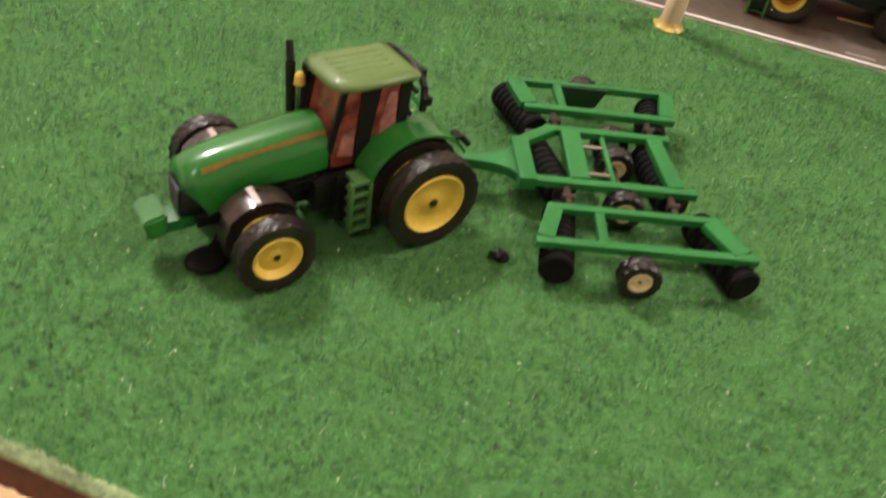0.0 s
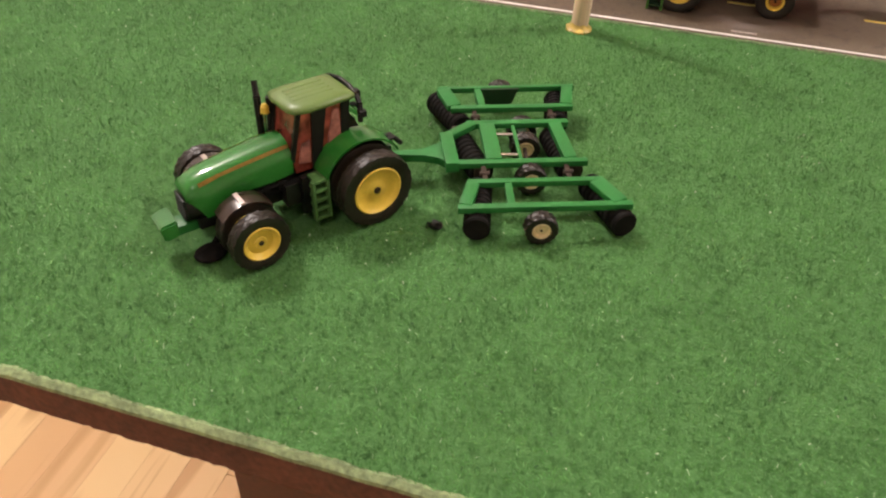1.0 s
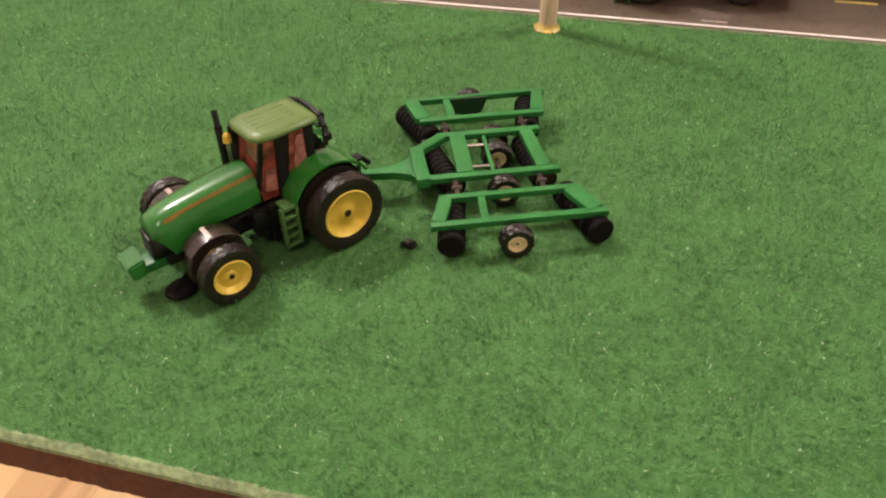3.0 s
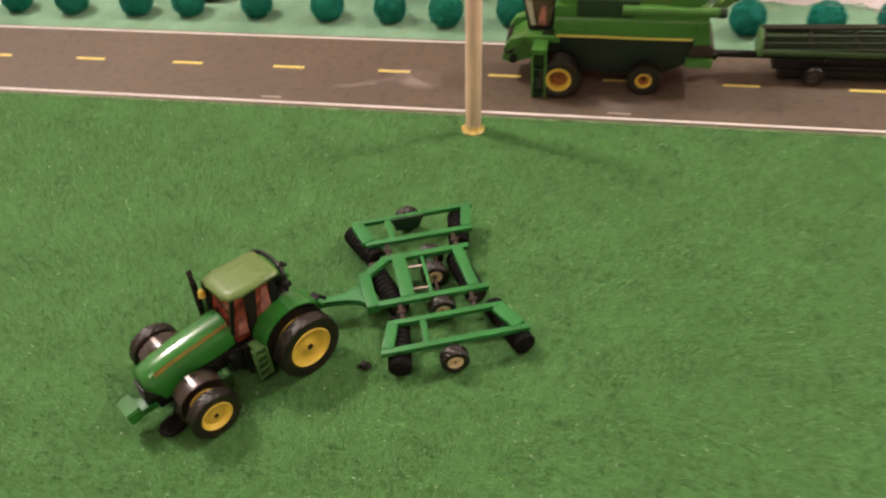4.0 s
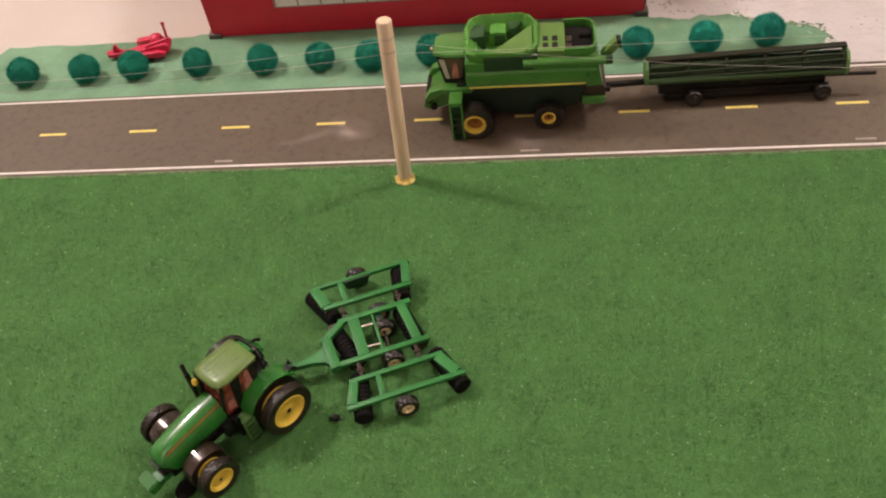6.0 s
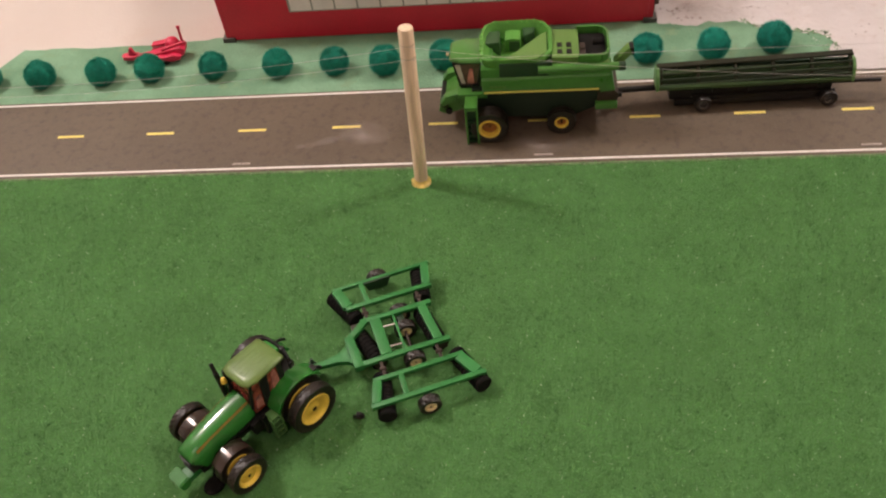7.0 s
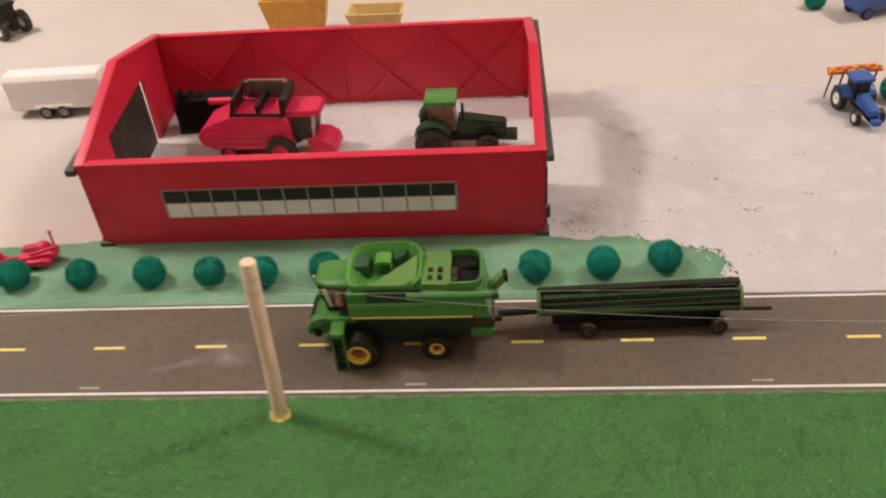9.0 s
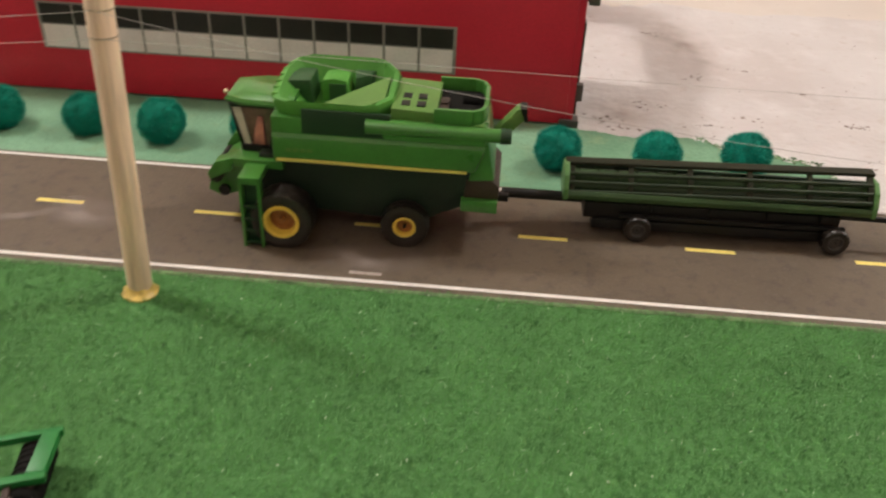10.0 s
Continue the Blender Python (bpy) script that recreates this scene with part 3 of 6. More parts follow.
def scenic_strip():
    """The painted green verge, with a torn, crumbly outline on its far side and at its end."""
    rng = random.Random(5)

    def far_edge(x):
        rough = 2.2 * noise.noise((x / 9, 4.1, 0)) + 1.0 * noise.noise((x / 2.6, 1.3, 0))
        if x < -386:
            return 127 - min(46.0, (-386 - x) * 1.7) + 6 * noise.noise((x / 14, 3.3, 0)) + rough
        if x < -205:
            return 127 + 5 * noise.noise((x / 45, 1.7, 0)) + 0.6 * rough
        if x < 184:
            return 132
        if x < 256:
            return 120.5 + rough
        return 120.5 - min(9.0, (x - 256) * 1.2) - max(0.0, x - 262) * 0.28 + rough

    bm = nb()
    x, rows = -548.0, []
    while x <= 319:
        lo = 45.6 + max(0.0, x - 286) * 0.55 + max(0.0, x - 304) * 1.4 + (1.2 * noise.noise((x / 4, 9, 0)) if x > 286 else 0)
        hi = max(far_edge(x) - max(0.0, x - 309) ** 2 * 0.12, lo + 1.5)
        n = 7
        rows.append([bm.verts.new((x, lo + (hi - lo) * i / n, 0.2 if i in (0, n) else 0.6 + 0.5 * noise.noise((x / 14, i * 1.3, 2)))) for i in range(n + 1)])
        x += 1.5 if x > 180 else 7
    for r0, r1 in zip(rows, rows[1:]):
        for i in range(len(r0) - 1):
            bm.faces.new((r0[i], r1[i], r1[i + 1], r0[i + 1]))
    strip = solid("verge", bm, M_SCENIC, "pale green painted verge with a crumbly edge", "verge", kind="structure")
    bm, chips = nb(), nb()
    for k in range(420):
        x = rng.uniform(252, 324)
        y = far_edge(x) - max(0.0, x - 309) ** 2 * 0.12 + rng.gauss(0, 1.8) if k % 3 else rng.uniform(66, 100)
        x = x if k % 3 else rng.gauss(313, 3.5)
        r = rng.uniform(0.25, 0.8)
        m = Matrix.Translation((x, y, 0.35)) @ Matrix.Rotation(rng.uniform(0, 6), 4, "Z") @ Matrix.Diagonal((rng.uniform(1, 2.2), 1, 0.7, 1))
        bmesh.ops.create_icosphere(bm if k % 7 else chips, subdivisions=1, radius=r, matrix=m)
    solid("verge_crumbs", bm, mat("crumbled_green_foam", (0.13, 0.22, 0.11), 0.9, var=0.5, fine=300, coarse=150), "loose green foam crumbs along the verge",
          "crumbs", kind="stuff")
    solid("plaster_chips", chips, mat("white_plaster_chip", (0.74, 0.71, 0.68), 0.8, var=0.1), "small white plaster chips at the end of the verge", "crumbs", kind="stuff")
    return strip


scenic_strip()

# small dark grains on the white ground, single and in short flat clusters
bm = nb()
rng = random.Random(9)


def grain(x, y, r, long):
    bmesh.ops.create_icosphere(bm, subdivisions=1, radius=r, matrix=Matrix.Translation((x, y, 0.45)) @ Matrix.Rotation(rng.gauss(0, 0.5), 4, "Z") @ Matrix.Diagonal((long, 1, 0.5, 1)))


for _ in range(170):
    grain(rng.uniform(195, 620), rng.uniform(95, 400), rng.uniform(0.15, 0.45), rng.uniform(1, 2.4))
for cx, cy, n, w in ((203, 140, 26, 6), (214, 128, 16, 6), (232, 165, 12, 8), (262, 140, 8, 8), (290, 152, 8, 5), (352, 152, 16, 5), (356, 150, 10, 3), (300, 235, 8, 4), (268, 215, 10, 6),
                     (330, 198, 7, 4), (405, 172, 9, 5), (250, 300, 8, 6), (420, 235, 8, 5), (345, 96, 9, 12), (390, 88, 8, 12), (470, 120, 9, 8)):
    for _ in range(n):
        grain(max(190, rng.gauss(cx, w)), rng.gauss(cy, w * 0.4), rng.uniform(0.2, 0.62), rng.uniform(1.2, 3.0))
solid("ground_grains", bm, mat("dark_grain", (0.22, 0.165, 0.14), 0.9, var=0.5), "scattered dark grains on the white ground", "grains", kind="stuff")


def room():
    setting("floor", [(-2600, 2600, -2600, 2600, -790, -756)], mat("floor_base", (0.30, 0.17, 0.07), 0.6), "wooden floor of the room", "floor")
    setting("wall_north", [(-2600, 2600, 2500, 2600, -756, 1620)], M_WALL, "plain cream wall", "wall")
    setting("wall_south", [(-2600, 2600, -2600, -2500, -756, 1620)], M_WALL, "plain cream wall", "wall")
    setting("wall_east", [(2500, 2600, -2500, 2500, -756, 1620)], M_WALL, "plain cream wall", "wall")
    setting("wall_west", [(-2600, -2500, -2500, 2500, -756, 1620)], M_WALL, "plain cream wall", "wall")
    setting("ceiling", [(-2600, 2600, -2600, 2600, 1620, 1700)], M_WALL, "plain cream ceiling", "ceiling")


room()


def stand():
    st = thing("layout_stand", pose(0, 0, 0), "red-brown wooden chest that carries the board", "stand")
    bm = nb()
    quad_box(bm, -301, 900, -75, 960, -744, -16.2, 2)
    part("body", bm, M_MAHOGANY, st)
    bm = nb()
    quad_box(bm, -309, 908, -83, 968, -756, -700, 3)
    part("plinth", bm, M_MAHOGANY, st)
    return st


stand()


# ---------------------------------------------------------------- wheels
def tyre_mesh(r, w, rim_r, lugs, lug_h=0.38):
    """A farm tyre round the local y axis, with slanted lugs raised out of its tread."""
    bm = nb()
    h = w / 2
    prof = [(rim_r, -0.8), (rim_r + (r - rim_r) * 0.35, -1.0), (r - lug_h - 1.3, -1.0)]
    tread = [-0.93, -0.7, -0.45, -0.2, 0.0, 0.2, 0.45, 0.7, 0.93]
    prof += [(None, t) for t in tread] + [(r - lug_h - 1.3, 1.0), (rim_r + (r - rim_r) * 0.35, 1.0), (rim_r, 0.8)]
    seg = lugs * 4
    rings = []
    for i in range(seg):
        a = 2 * math.pi * i / seg
        row = []
        for rr, t in prof:
            if rr is None:
                phase = (i / 4 + abs(t) * 0.8 + (0.5 if t > 0 else 0)) % 1.0
                crown = 0.7 * max(0.0, abs(t) - 0.55) ** 1.5
                rr = r - crown - (0 if phase < 0.45 and abs(t) > 0.05 else lug_h)
            row.append(bm.verts.new((rr * math.cos(a), t * h, rr * math.sin(a))))
        rings.append(row)
    fs = []
    for i in range(seg):
        j = (i + 1) % seg
        for k in range(len(prof) - 1):
            fs.append(bm.faces.new((rings[i][k], rings[j][k], rings[j][k + 1], rings[i][k + 1])))
    bmesh.ops.recalc_face_normals(bm, faces=fs)
    return bm


def wheel(parent, x, y, z, r, w, rim_r, material, side, lugs=22, dish=1.2, label="", hub_mat=None, deep=False):
    """A tyre with its rim and hub; side: +1 when the outer face looks to the left of its vehicle."""
    t = part("tyre", tyre_mesh(r, w, rim_r, lugs), M_TYRE, parent)
    t.location = (x / 1000, y / 1000, z / 1000)
    h = w / 2
    bm = nb()
    s = side
    if deep:
        prof = [(rim_r + 0.3, s * h * 0.86), (rim_r - 0.1, s * h * 0.98), (rim_r * 0.80, s * h * 0.92), (rim_r * 0.74, s * h * 0.55), (rim_r * 0.60, -s * h * 0.1), (0.01, -s * h * 0.1)]
    else:
        prof = [(rim_r + 0.3, s * h * 0.86), (rim_r - 0.2, s * h * 0.98), (rim_r - 0.8, s * h * 0.72), (rim_r * 0.72, s * (h * 0.72 - dish)),
                (rim_r * 0.36, s * (h * 0.72 - dish * 0.7)), (rim_r * 0.30, s * (h * 0.72 - dish * 0.3)), (0.01, s * (h * 0.72 - dish * 0.3))]
    lathe(bm, prof, 28)
    if deep:
        inner = nb()
        lathe(inner, [(rim_r * 0.74, s * h * 0.50), (rim_r * 0.62, s * h * 0.12), (0.01, s * h * 0.16)], 24)
        part("wheel_disc", inner, M_RIM_IN, t, "brown-orange wheel centre")
    # inner face of the rim
    lathe(bm, [(rim_r + 0.3, -s * h * 0.80), (rim_r - 0.6, -s * h * 0.72), (0.01, -s * h * 0.5)], 24)
    rim = part("rim", bm, material, t, label)
    bm = nb()
    rod(bm, (0, s * (h * 0.72 - dish - 1.2), 0), (0, s * (h * 0.72 - dish * 0.3 + 0.25), 0), max(0.5, rim_r * 0.15), None, 10)
    part("hub", bm, hub_mat or M_BROWN, t)
    return t


# ---------------------------------------------------------------- the field tractor
def field_tractor(m, label):
    tr = thing("tractor", m, label, "tractor")
    for s in (1, -1):
        for y, w in ((26.0, 6.6), (15.0, 7.6)):
            wheel(tr, 0, s * y, 15.2, 15.5, w, 10.0, M_YELLOW, s, 24, label="yellow rim")
        for y, w in ((26.0, 6.0), (15.6, 6.6)):
            wheel(tr, 49, s * y, 11.3, 11.6, w, 7.0, M_YELLOW, s, 20, label="yellow rim")
    for x, z in ((0, 15.2), (49, 11.3)):
        bm = nb()
        rod(bm, (x, -27, z), (x, 27, z), 1.7)
        quad_box(bm, x - 3, x + 3, -9, 9, z - 3, z + 3, 0.6)
        part("axle", bm, M_GREEN_DARK, tr)
    # engine and frame
    bm = nb()
    quad_box(bm, -9, 60, -5.5, 5.5, 8.5, 20, 0.8)
    quad_box(bm, -11, 16, -8, 8, 9, 22, 1.0)
    quad_box(bm, 16, 30, -10.5, 10.5, 8, 18, 1.0)
    part("chassis", bm, M_BLACK, tr)
    bm = nb()
    quad_box(bm, 26, 55, -7.4, 7.4, 14, 22.6, 0.8)
    for s in (1, -1):
        for i in range(4):
            quad_box(bm, 29 + i * 6.0, 32 + i * 6.0, *sorted((s * 7.0, s * 8.2)), 15 + (i % 2), 20, 0.5)
        rod(bm, (28, s * 7.6, 18.5), (52, s * 7.2, 17.0), 0.8)
    part("engine", bm, M_DISC, tr, "dull black engine under the hood")
    # hood
    bm = nb()
    secs = []
    for x, w, z0, z1 in ((25, 8.4, 21.5, 34.5), (34, 8.6, 20.8, 34.0), (44, 8.3, 20.8, 32.8), (53, 7.9, 19.5, 31.6), (57.5, 7.7, 15.0, 30.9), (60.4, 7.5, 14.4, 30.2), (62.6, 7.2, 19.0, 29.5), (65.0, 6.5, 22.0, 28.2), (66.4, 5.2, 23.0, 26.2)):
        secs.append([(x, -w, z0), (x, -w - 0.3, z0 + (z1 - z0) * 0.45), (x, -w * 0.94, z0 + (z1 - z0) * 0.72), (x, -w * 0.66, z1 - 0.9), (x, -w * 0.3, z1),
                     (x, w * 0.3, z1), (x, w * 0.66, z1 - 0.9), (x, w * 0.94, z0 + (z1 - z0) * 0.72), (x, w + 0.3, z0 + (z1 - z0) * 0.45), (x, w, z0)])
    loft(bm, secs)
    hood = part("hood", bm, M_GREEN, tr, "glossy green hood", 60)
    for s in (1, -1):
        bm = nb()
        pts = [(25.2, 8.4, 21.5, 34.5), (34, 8.6, 20.8, 34.0), (44, 8.3, 20.8, 32.8), (53, 7.9, 19.5, 31.6), (57.5, 7.7, 15.0, 30.9), (61.0, 7.4, 15.4, 30.0)]

        def shoulder(x, w, z0, z1, k):
            """A point between the side's upper edge and the bonnet's edge, a hair proud."""
            y0, h0, y1, h1 = w * 0.94, z0 + (z1 - z0) * 0.72, w * 0.66, z1 - 0.9
            return (x, s * (y0 + (y1 - y0) * k + 0.16), h0 + (h1 - h0) * k + 0.14)
        lo = [bm.verts.new(shoulder(*p, 0.50)) for p in pts]
        hi = [bm.verts.new(shoulder(*p, 0.88)) for p in pts]
        for i in range(len(pts) - 1):
            bm.faces.new((lo[i], lo[i + 1], hi[i + 1], hi[i]))
        bmesh.ops.solidify(bm, geom=bm.faces[:], thickness=0.25)
        part("stripe", bm, M_YELLOW_LINE, hood, "dull yellow stripe")
    bm = nb()
    oval = [(6.1 * math.cos(a * math.pi / 8), 18.4 + 6.4 * math.sin(a * math.pi / 8)) for a in range(16)]
    loft(bm, [[(60, y * 1.14, z) for y, z in oval], [(65.0, y * 1.08, z) for y, z in oval], [(66.9 - 0.04 * (z - 12), y, z) for y, z in oval], [(67.3 - 0.04 * (z - 12), y * 0.86, 18.4 + (z - 18.4) * 0.88) for y, z in oval]])
    quad_box(bm, 54, 63.5, -5.8, 5.8, 9.0, 14.0, 0.6)
    for i in range(6):
        quad_box(bm, 66.4, 67.7 - i * 0.05, -4.4, 4.4, 14.0 + i * 1.6, 14.7 + i * 1.6, 0.15)
    part("grille", bm, M_BLACK, tr, "black radiator grille")
    # front ballast weights
    bm = nb()
    quad_box(bm, 58, 73, -3.8, 3.8, 8.4, 12.2, 0.5)
    part("weight_bracket", bm, M_GREEN_DULL, tr)
    bm = nb()
    loft(bm, [[(71.4, -5.9, 9.4), (71.4, 5.9, 9.4), (71.0, 5.7, 16.6), (71.0, -5.7, 16.6)], [(76.8, -5.7, 8.6), (76.8, 5.7, 8.6), (77.8, 5.5, 15.2), (77.8, -5.5, 15.2)]])
    bmesh.ops.bevel(bm, geom=bm.edges[:], offset=0.7, segments=2, affect="EDGES")
    part("front_weight", bm, M_GREEN, tr, "glossy green front weight")
    # low black lump in place of the overlapping shadows beneath the nose
    bm = nb()
    bmesh.ops.create_icosphere(bm, subdivisions=3, radius=1.0, matrix=Matrix.Translation((63.2, 10.6, 1.2)) @ Matrix.Diagonal((6.2, 5.4, 2.0, 1)))
    for v in bm.verts:
        v.co.z = max(v.co.z, -0.4) + 0.5 * noise.noise(v.co * 0.4)
    bar(bm, (56, 3), (62, 9), 2.0, 0.6, 2.6)
    part("lower_link", bm, M_DISC, tr, "dull black lump standing in for the shadow under the nose")
    # front mudguards
    for s in (1, -1):
        bm = nb()
        lathe(bm, [(12.0, 10.6 * s), (12.5, 11.2 * s), (12.7, 15.5 * s), (12.4, 19.3 * s), (11.9, 19.3 * s), (12.1, 15.5 * s), (12.0, 10.6 * s)], 16, (49, 0, 11.3), "y", 38, 105)
        part("front_mudguard", bm, M_GUARD, tr, "glossy brownish black mudguard")
        bm = nb()
        lathe(bm, [(12.4, 11.4 * s), (13.1, 11.6 * s), (13.3, 15.5 * s), (13.0, 18.8 * s), (12.3, 19.0 * s)], 3, (49, 0, 11.3), "y", 80, 8)
        part("guard_trim", bm, M_TRIM, tr, "pale trim bar across the mudguard")
    # cab: a dark shell with open windows, the red-brown interior behind them
    bm = nb()
    loft(bm, [[(2.5, 8.0, 20), (23.5, 7.2, 20), (23.5, -7.2, 20), (2.5, -8.0, 20)],
              [(1.5, 9.4, 28), (24.6, 8.0, 28), (24.6, -8.0, 28), (1.5, -9.4, 28)],
              [(0.5, 9.4, 46.2), (20.8, 9.0, 46.2), (20.8, -9.0, 46.2), (0.5, -9.4, 46.2)]])
    cab = part("cab", bm, M_CAB, tr, "reddish tinted cab windows")
    for s in (1, -1):
        for (xa, ya, za), (xb, yb, zb), wa, wb in (((24.9, 8.1, 26), (20.9, 9.2, 46.4), 0.9, 0.9), ((15.4, 9.0, 21), (12.8, 9.6, 46.4), 1.7, 3.0),
                                                   ((3.0, 9.6, 26), (1.8, 9.7, 46.4), 1.5, 1.8)):
            bm = nb()
            loft(bm, [[(xa - wa, s * (ya - 0.8), za), (xa + wa, s * (ya - 0.8), za), (xa + wa, s * (ya + 0.5), za), (xa - wa, s * (ya + 0.5), za)],
                      [(xb - wb, s * (yb - 0.8), zb), (xb + wb, s * (yb - 0.8), zb), (xb + wb, s * (yb + 0.4), zb), (xb - wb, s * (yb + 0.4), zb)]])
            part("pillar", bm, M_BLACK, cab, "black window pillar")
        # seat back and console behind each window
        bm = nb()
        prism(bm, [(4.0, 27), (10.5, 27), (9.5, 34), (7.2, 44), (4.6, 44)], "y", *sorted((s * 9.0, s * 9.9)), 0.4)
        prism(bm, [(17.4, 24), (22.6, 25), (20.8, 33), (17.0, 34)], "y", *sorted((s * 8.2, s * 9.2)), 0.4)
        part("seat_side", bm, M_SEAT, cab, "red-brown seat and console")
    bm = nb()
    quad_box(bm, 0.0, 2.0, -9.0, 9.0, 27, 46.2, 0.3)
    part("rear_frame", bm, M_BLACK, cab, "black rear window frame")
    bm = nb()
    out = [(-2.8, 9.4), (-1.6, 10.8), (17, 11.4), (22.6, 9.8), (24.2, 6), (24.4, -7), (23.2, -11.6), (18, -13.0), (-1.6, -12.0), (-2.8, -10.4)]

    def ring(k, z):
        return [(11 + (x - 11) * k, y * k, z + 0.075 * (y * k - 6)) for x, y in out]
    loft(bm, [ring(0.93, 45.8), ring(1.0, 46.4), ring(1.005, 47.2), ring(0.96, 48.1), ring(0.72, 48.8), ring(0.3, 49.0)])
    for y in (-6.4, -3.2, 0.0, 3.2):
        z = 48.55 + 0.075 * (y - 6)
        quad_box(bm, 3.0, 19.5, y - 0.5, y + 0.5, z - 0.6, z + 0.55, 0.3)
    roof = part("roof", bm, M_ROOF, tr, "olive green cab roof", 50)
    # black lamp rail round the back of the roof and down to the mudguard
    bm = nb()
    tube_path(bm, [(1.0, -11.4, 45.6), (-3.0, -11.0, 45.8), (-5.6, -8.0, 45.2), (-6.6, -2.0, 44.4), (-6.4, 4.0, 43.4), (-5.4, 8.2, 41.5), (-4.4, 10.0, 38.5), (-4.0, 10.4, 35.5)], 1.1, 10)
    lamp_rail = part("lamp_rail", bm, M_BLACK, tr, "black lamp rail behind the roof")
    for p in ((-6.4, 3.0, 43.6), (-5.0, 9.8, 38.5)):
        bm = nb()
        quad_box(bm, p[0] - 1.7, p[0] + 1.0, p[1] - 1.5, p[1] + 1.5, p[2] - 1.4, p[2] + 1.4, 0.5)
        part("work_lamp", bm, M_BLACK, lamp_rail, "black work lamp")
    # rear mudguards
    for s in (1, -1):
        bm = nb()
        lathe(bm, [(16.6, 8.0 * s), (18.0, 8.6 * s), (18.4, 13 * s), (17.8, 19.2 * s), (17.0, 19.2 * s), (17.4, 13 * s), (16.6, 8.0 * s)], 20, (0, 0, 15.2), "y", 20, 132)
        part("rear_mudguard", bm, M_GREEN, tr, "green rear mudguard")
        bm = nb()
        tube_path(bm, [(-12.5, 15 * s, 28.0), (-16.0, 15.5 * s, 26.6), (-18.6, 16 * s, 23.6)], 1.0)
        quad_box(bm, -15.5, -12.5, 14.0 * s - 1, 16.5 * s + 1, 27.2, 28.4, 0.3)
        part("tail_lamp", bm, M_BLACK, tr, "black tail lamp bracket")
    # access steps
    for x in (16.0, 22.0):
        bm = nb()
        quad_box(bm, x - 0.6, x + 0.6, 16.6, 19.0, 3.4, 21.5, 0.3)
        part("step_rail", bm, M_STEP, tr)
    for z in (4.4, 8.6, 12.8, 17.0, 21.2):
        bm = nb()
        quad_box(bm, 16.6, 21.4, 12.4, 19.0, z - 0.7, z + 0.7, 0.25)
        part("step", bm, M_STEP, tr, "green access step")
    bm = nb()
    quad_box(bm, 15.5, 24, 10, 13.0, 4, 21, 0.5)
    part("fuel_tank", bm, M_BLACK, tr)
    # exhaust stack, mirror and beacon
    bm = nb()
    rod(bm, (27.6, -12.0, 24), (26.8, -14.0, 44.5), 1.45)
    rod(bm, (26.8, -14.0, 44.5), (25.8, -17.0, 49.4), 1.15)
    part("exhaust", bm, M_BLACK, tr, "black exhaust stack")
    bm = nb()
    rod(bm, (26.2, -11.6, 25), (25.4, -12.0, 40), 0.6)
    part("air_pipe", bm, M_CHROME, tr, "thin bright pipe")
    bm = nb()
    rod(bm, (24.4, -10.4, 27), (22.8, -11.2, 44.5), 1.5)
    part("air_cleaner", bm, M_BLACK, tr)
    bm = nb()
    rod(bm, (26.4, -8.6, 40.0), (26.2, -8.8, 42.6), 1.7, 1.5, 14)
    rod(bm, (26.2, -8.8, 42.6), (26.1, -8.9, 43.6), 1.5, 0.8, 14)
    part("beacon", bm, M_YELLOW, tr, "yellow beacon")
    # drawbar
    bm = nb()
    quad_box(bm, -24, -8, -2.0, 2.0, 7.2, 9.0, 0.4)
    rod(bm, (-22.5, 0, 5.5), (-22.5, 0, 12.5), 0.9)
    part("drawbar", bm, M_GREEN_DARK, tr)
    return tr


field_tractor(pose(-0.0654, -0.2447, 0.0008, 0, 0, math.degrees(math.atan2(-0.794, -0.608))),
              "glossy green toy tractor with dual yellow-rimmed wheels on the turf")


# ---------------------------------------------------------------- the disc harrow
def disc_gang(hw, a, b, count, r=5.4):
    """A row of dark discs on a shaft between two plan points."""
    a, b = Vector((*a, r + 0.4)), Vector((*b, r + 0.4))
    d = (b - a).normalized()
    bm = nb()
    rod(bm, a, b, 1.3)
    gang = part("gang_shaft", bm, M_BROWN, hw, "brown gang shaft")
    bm = nb()
    lathe(bm, [(0.01, 1.4), (r * 0.92, 1.4), (r * 0.93, 0.7), (r * 0.98, 0.6), (r, -0.2), (r, -0.8), (r * 0.96, -0.9), (r * 0.92, -1.4), (0.01, -1.4)], 20, axis="z")
    me = mesh_of(bm, "disc")
    me.materials.append(M_DISC)
    turn = d.to_track_quat("Z", "Y").to_matrix().to_4x4()
    for i in range(count):
        ob = new("disc", me)
        ob.parent = gang
        ob.matrix_basis = Matrix.Translation((a + (b - a) * (i / (count - 1))) * 0.001) @ turn


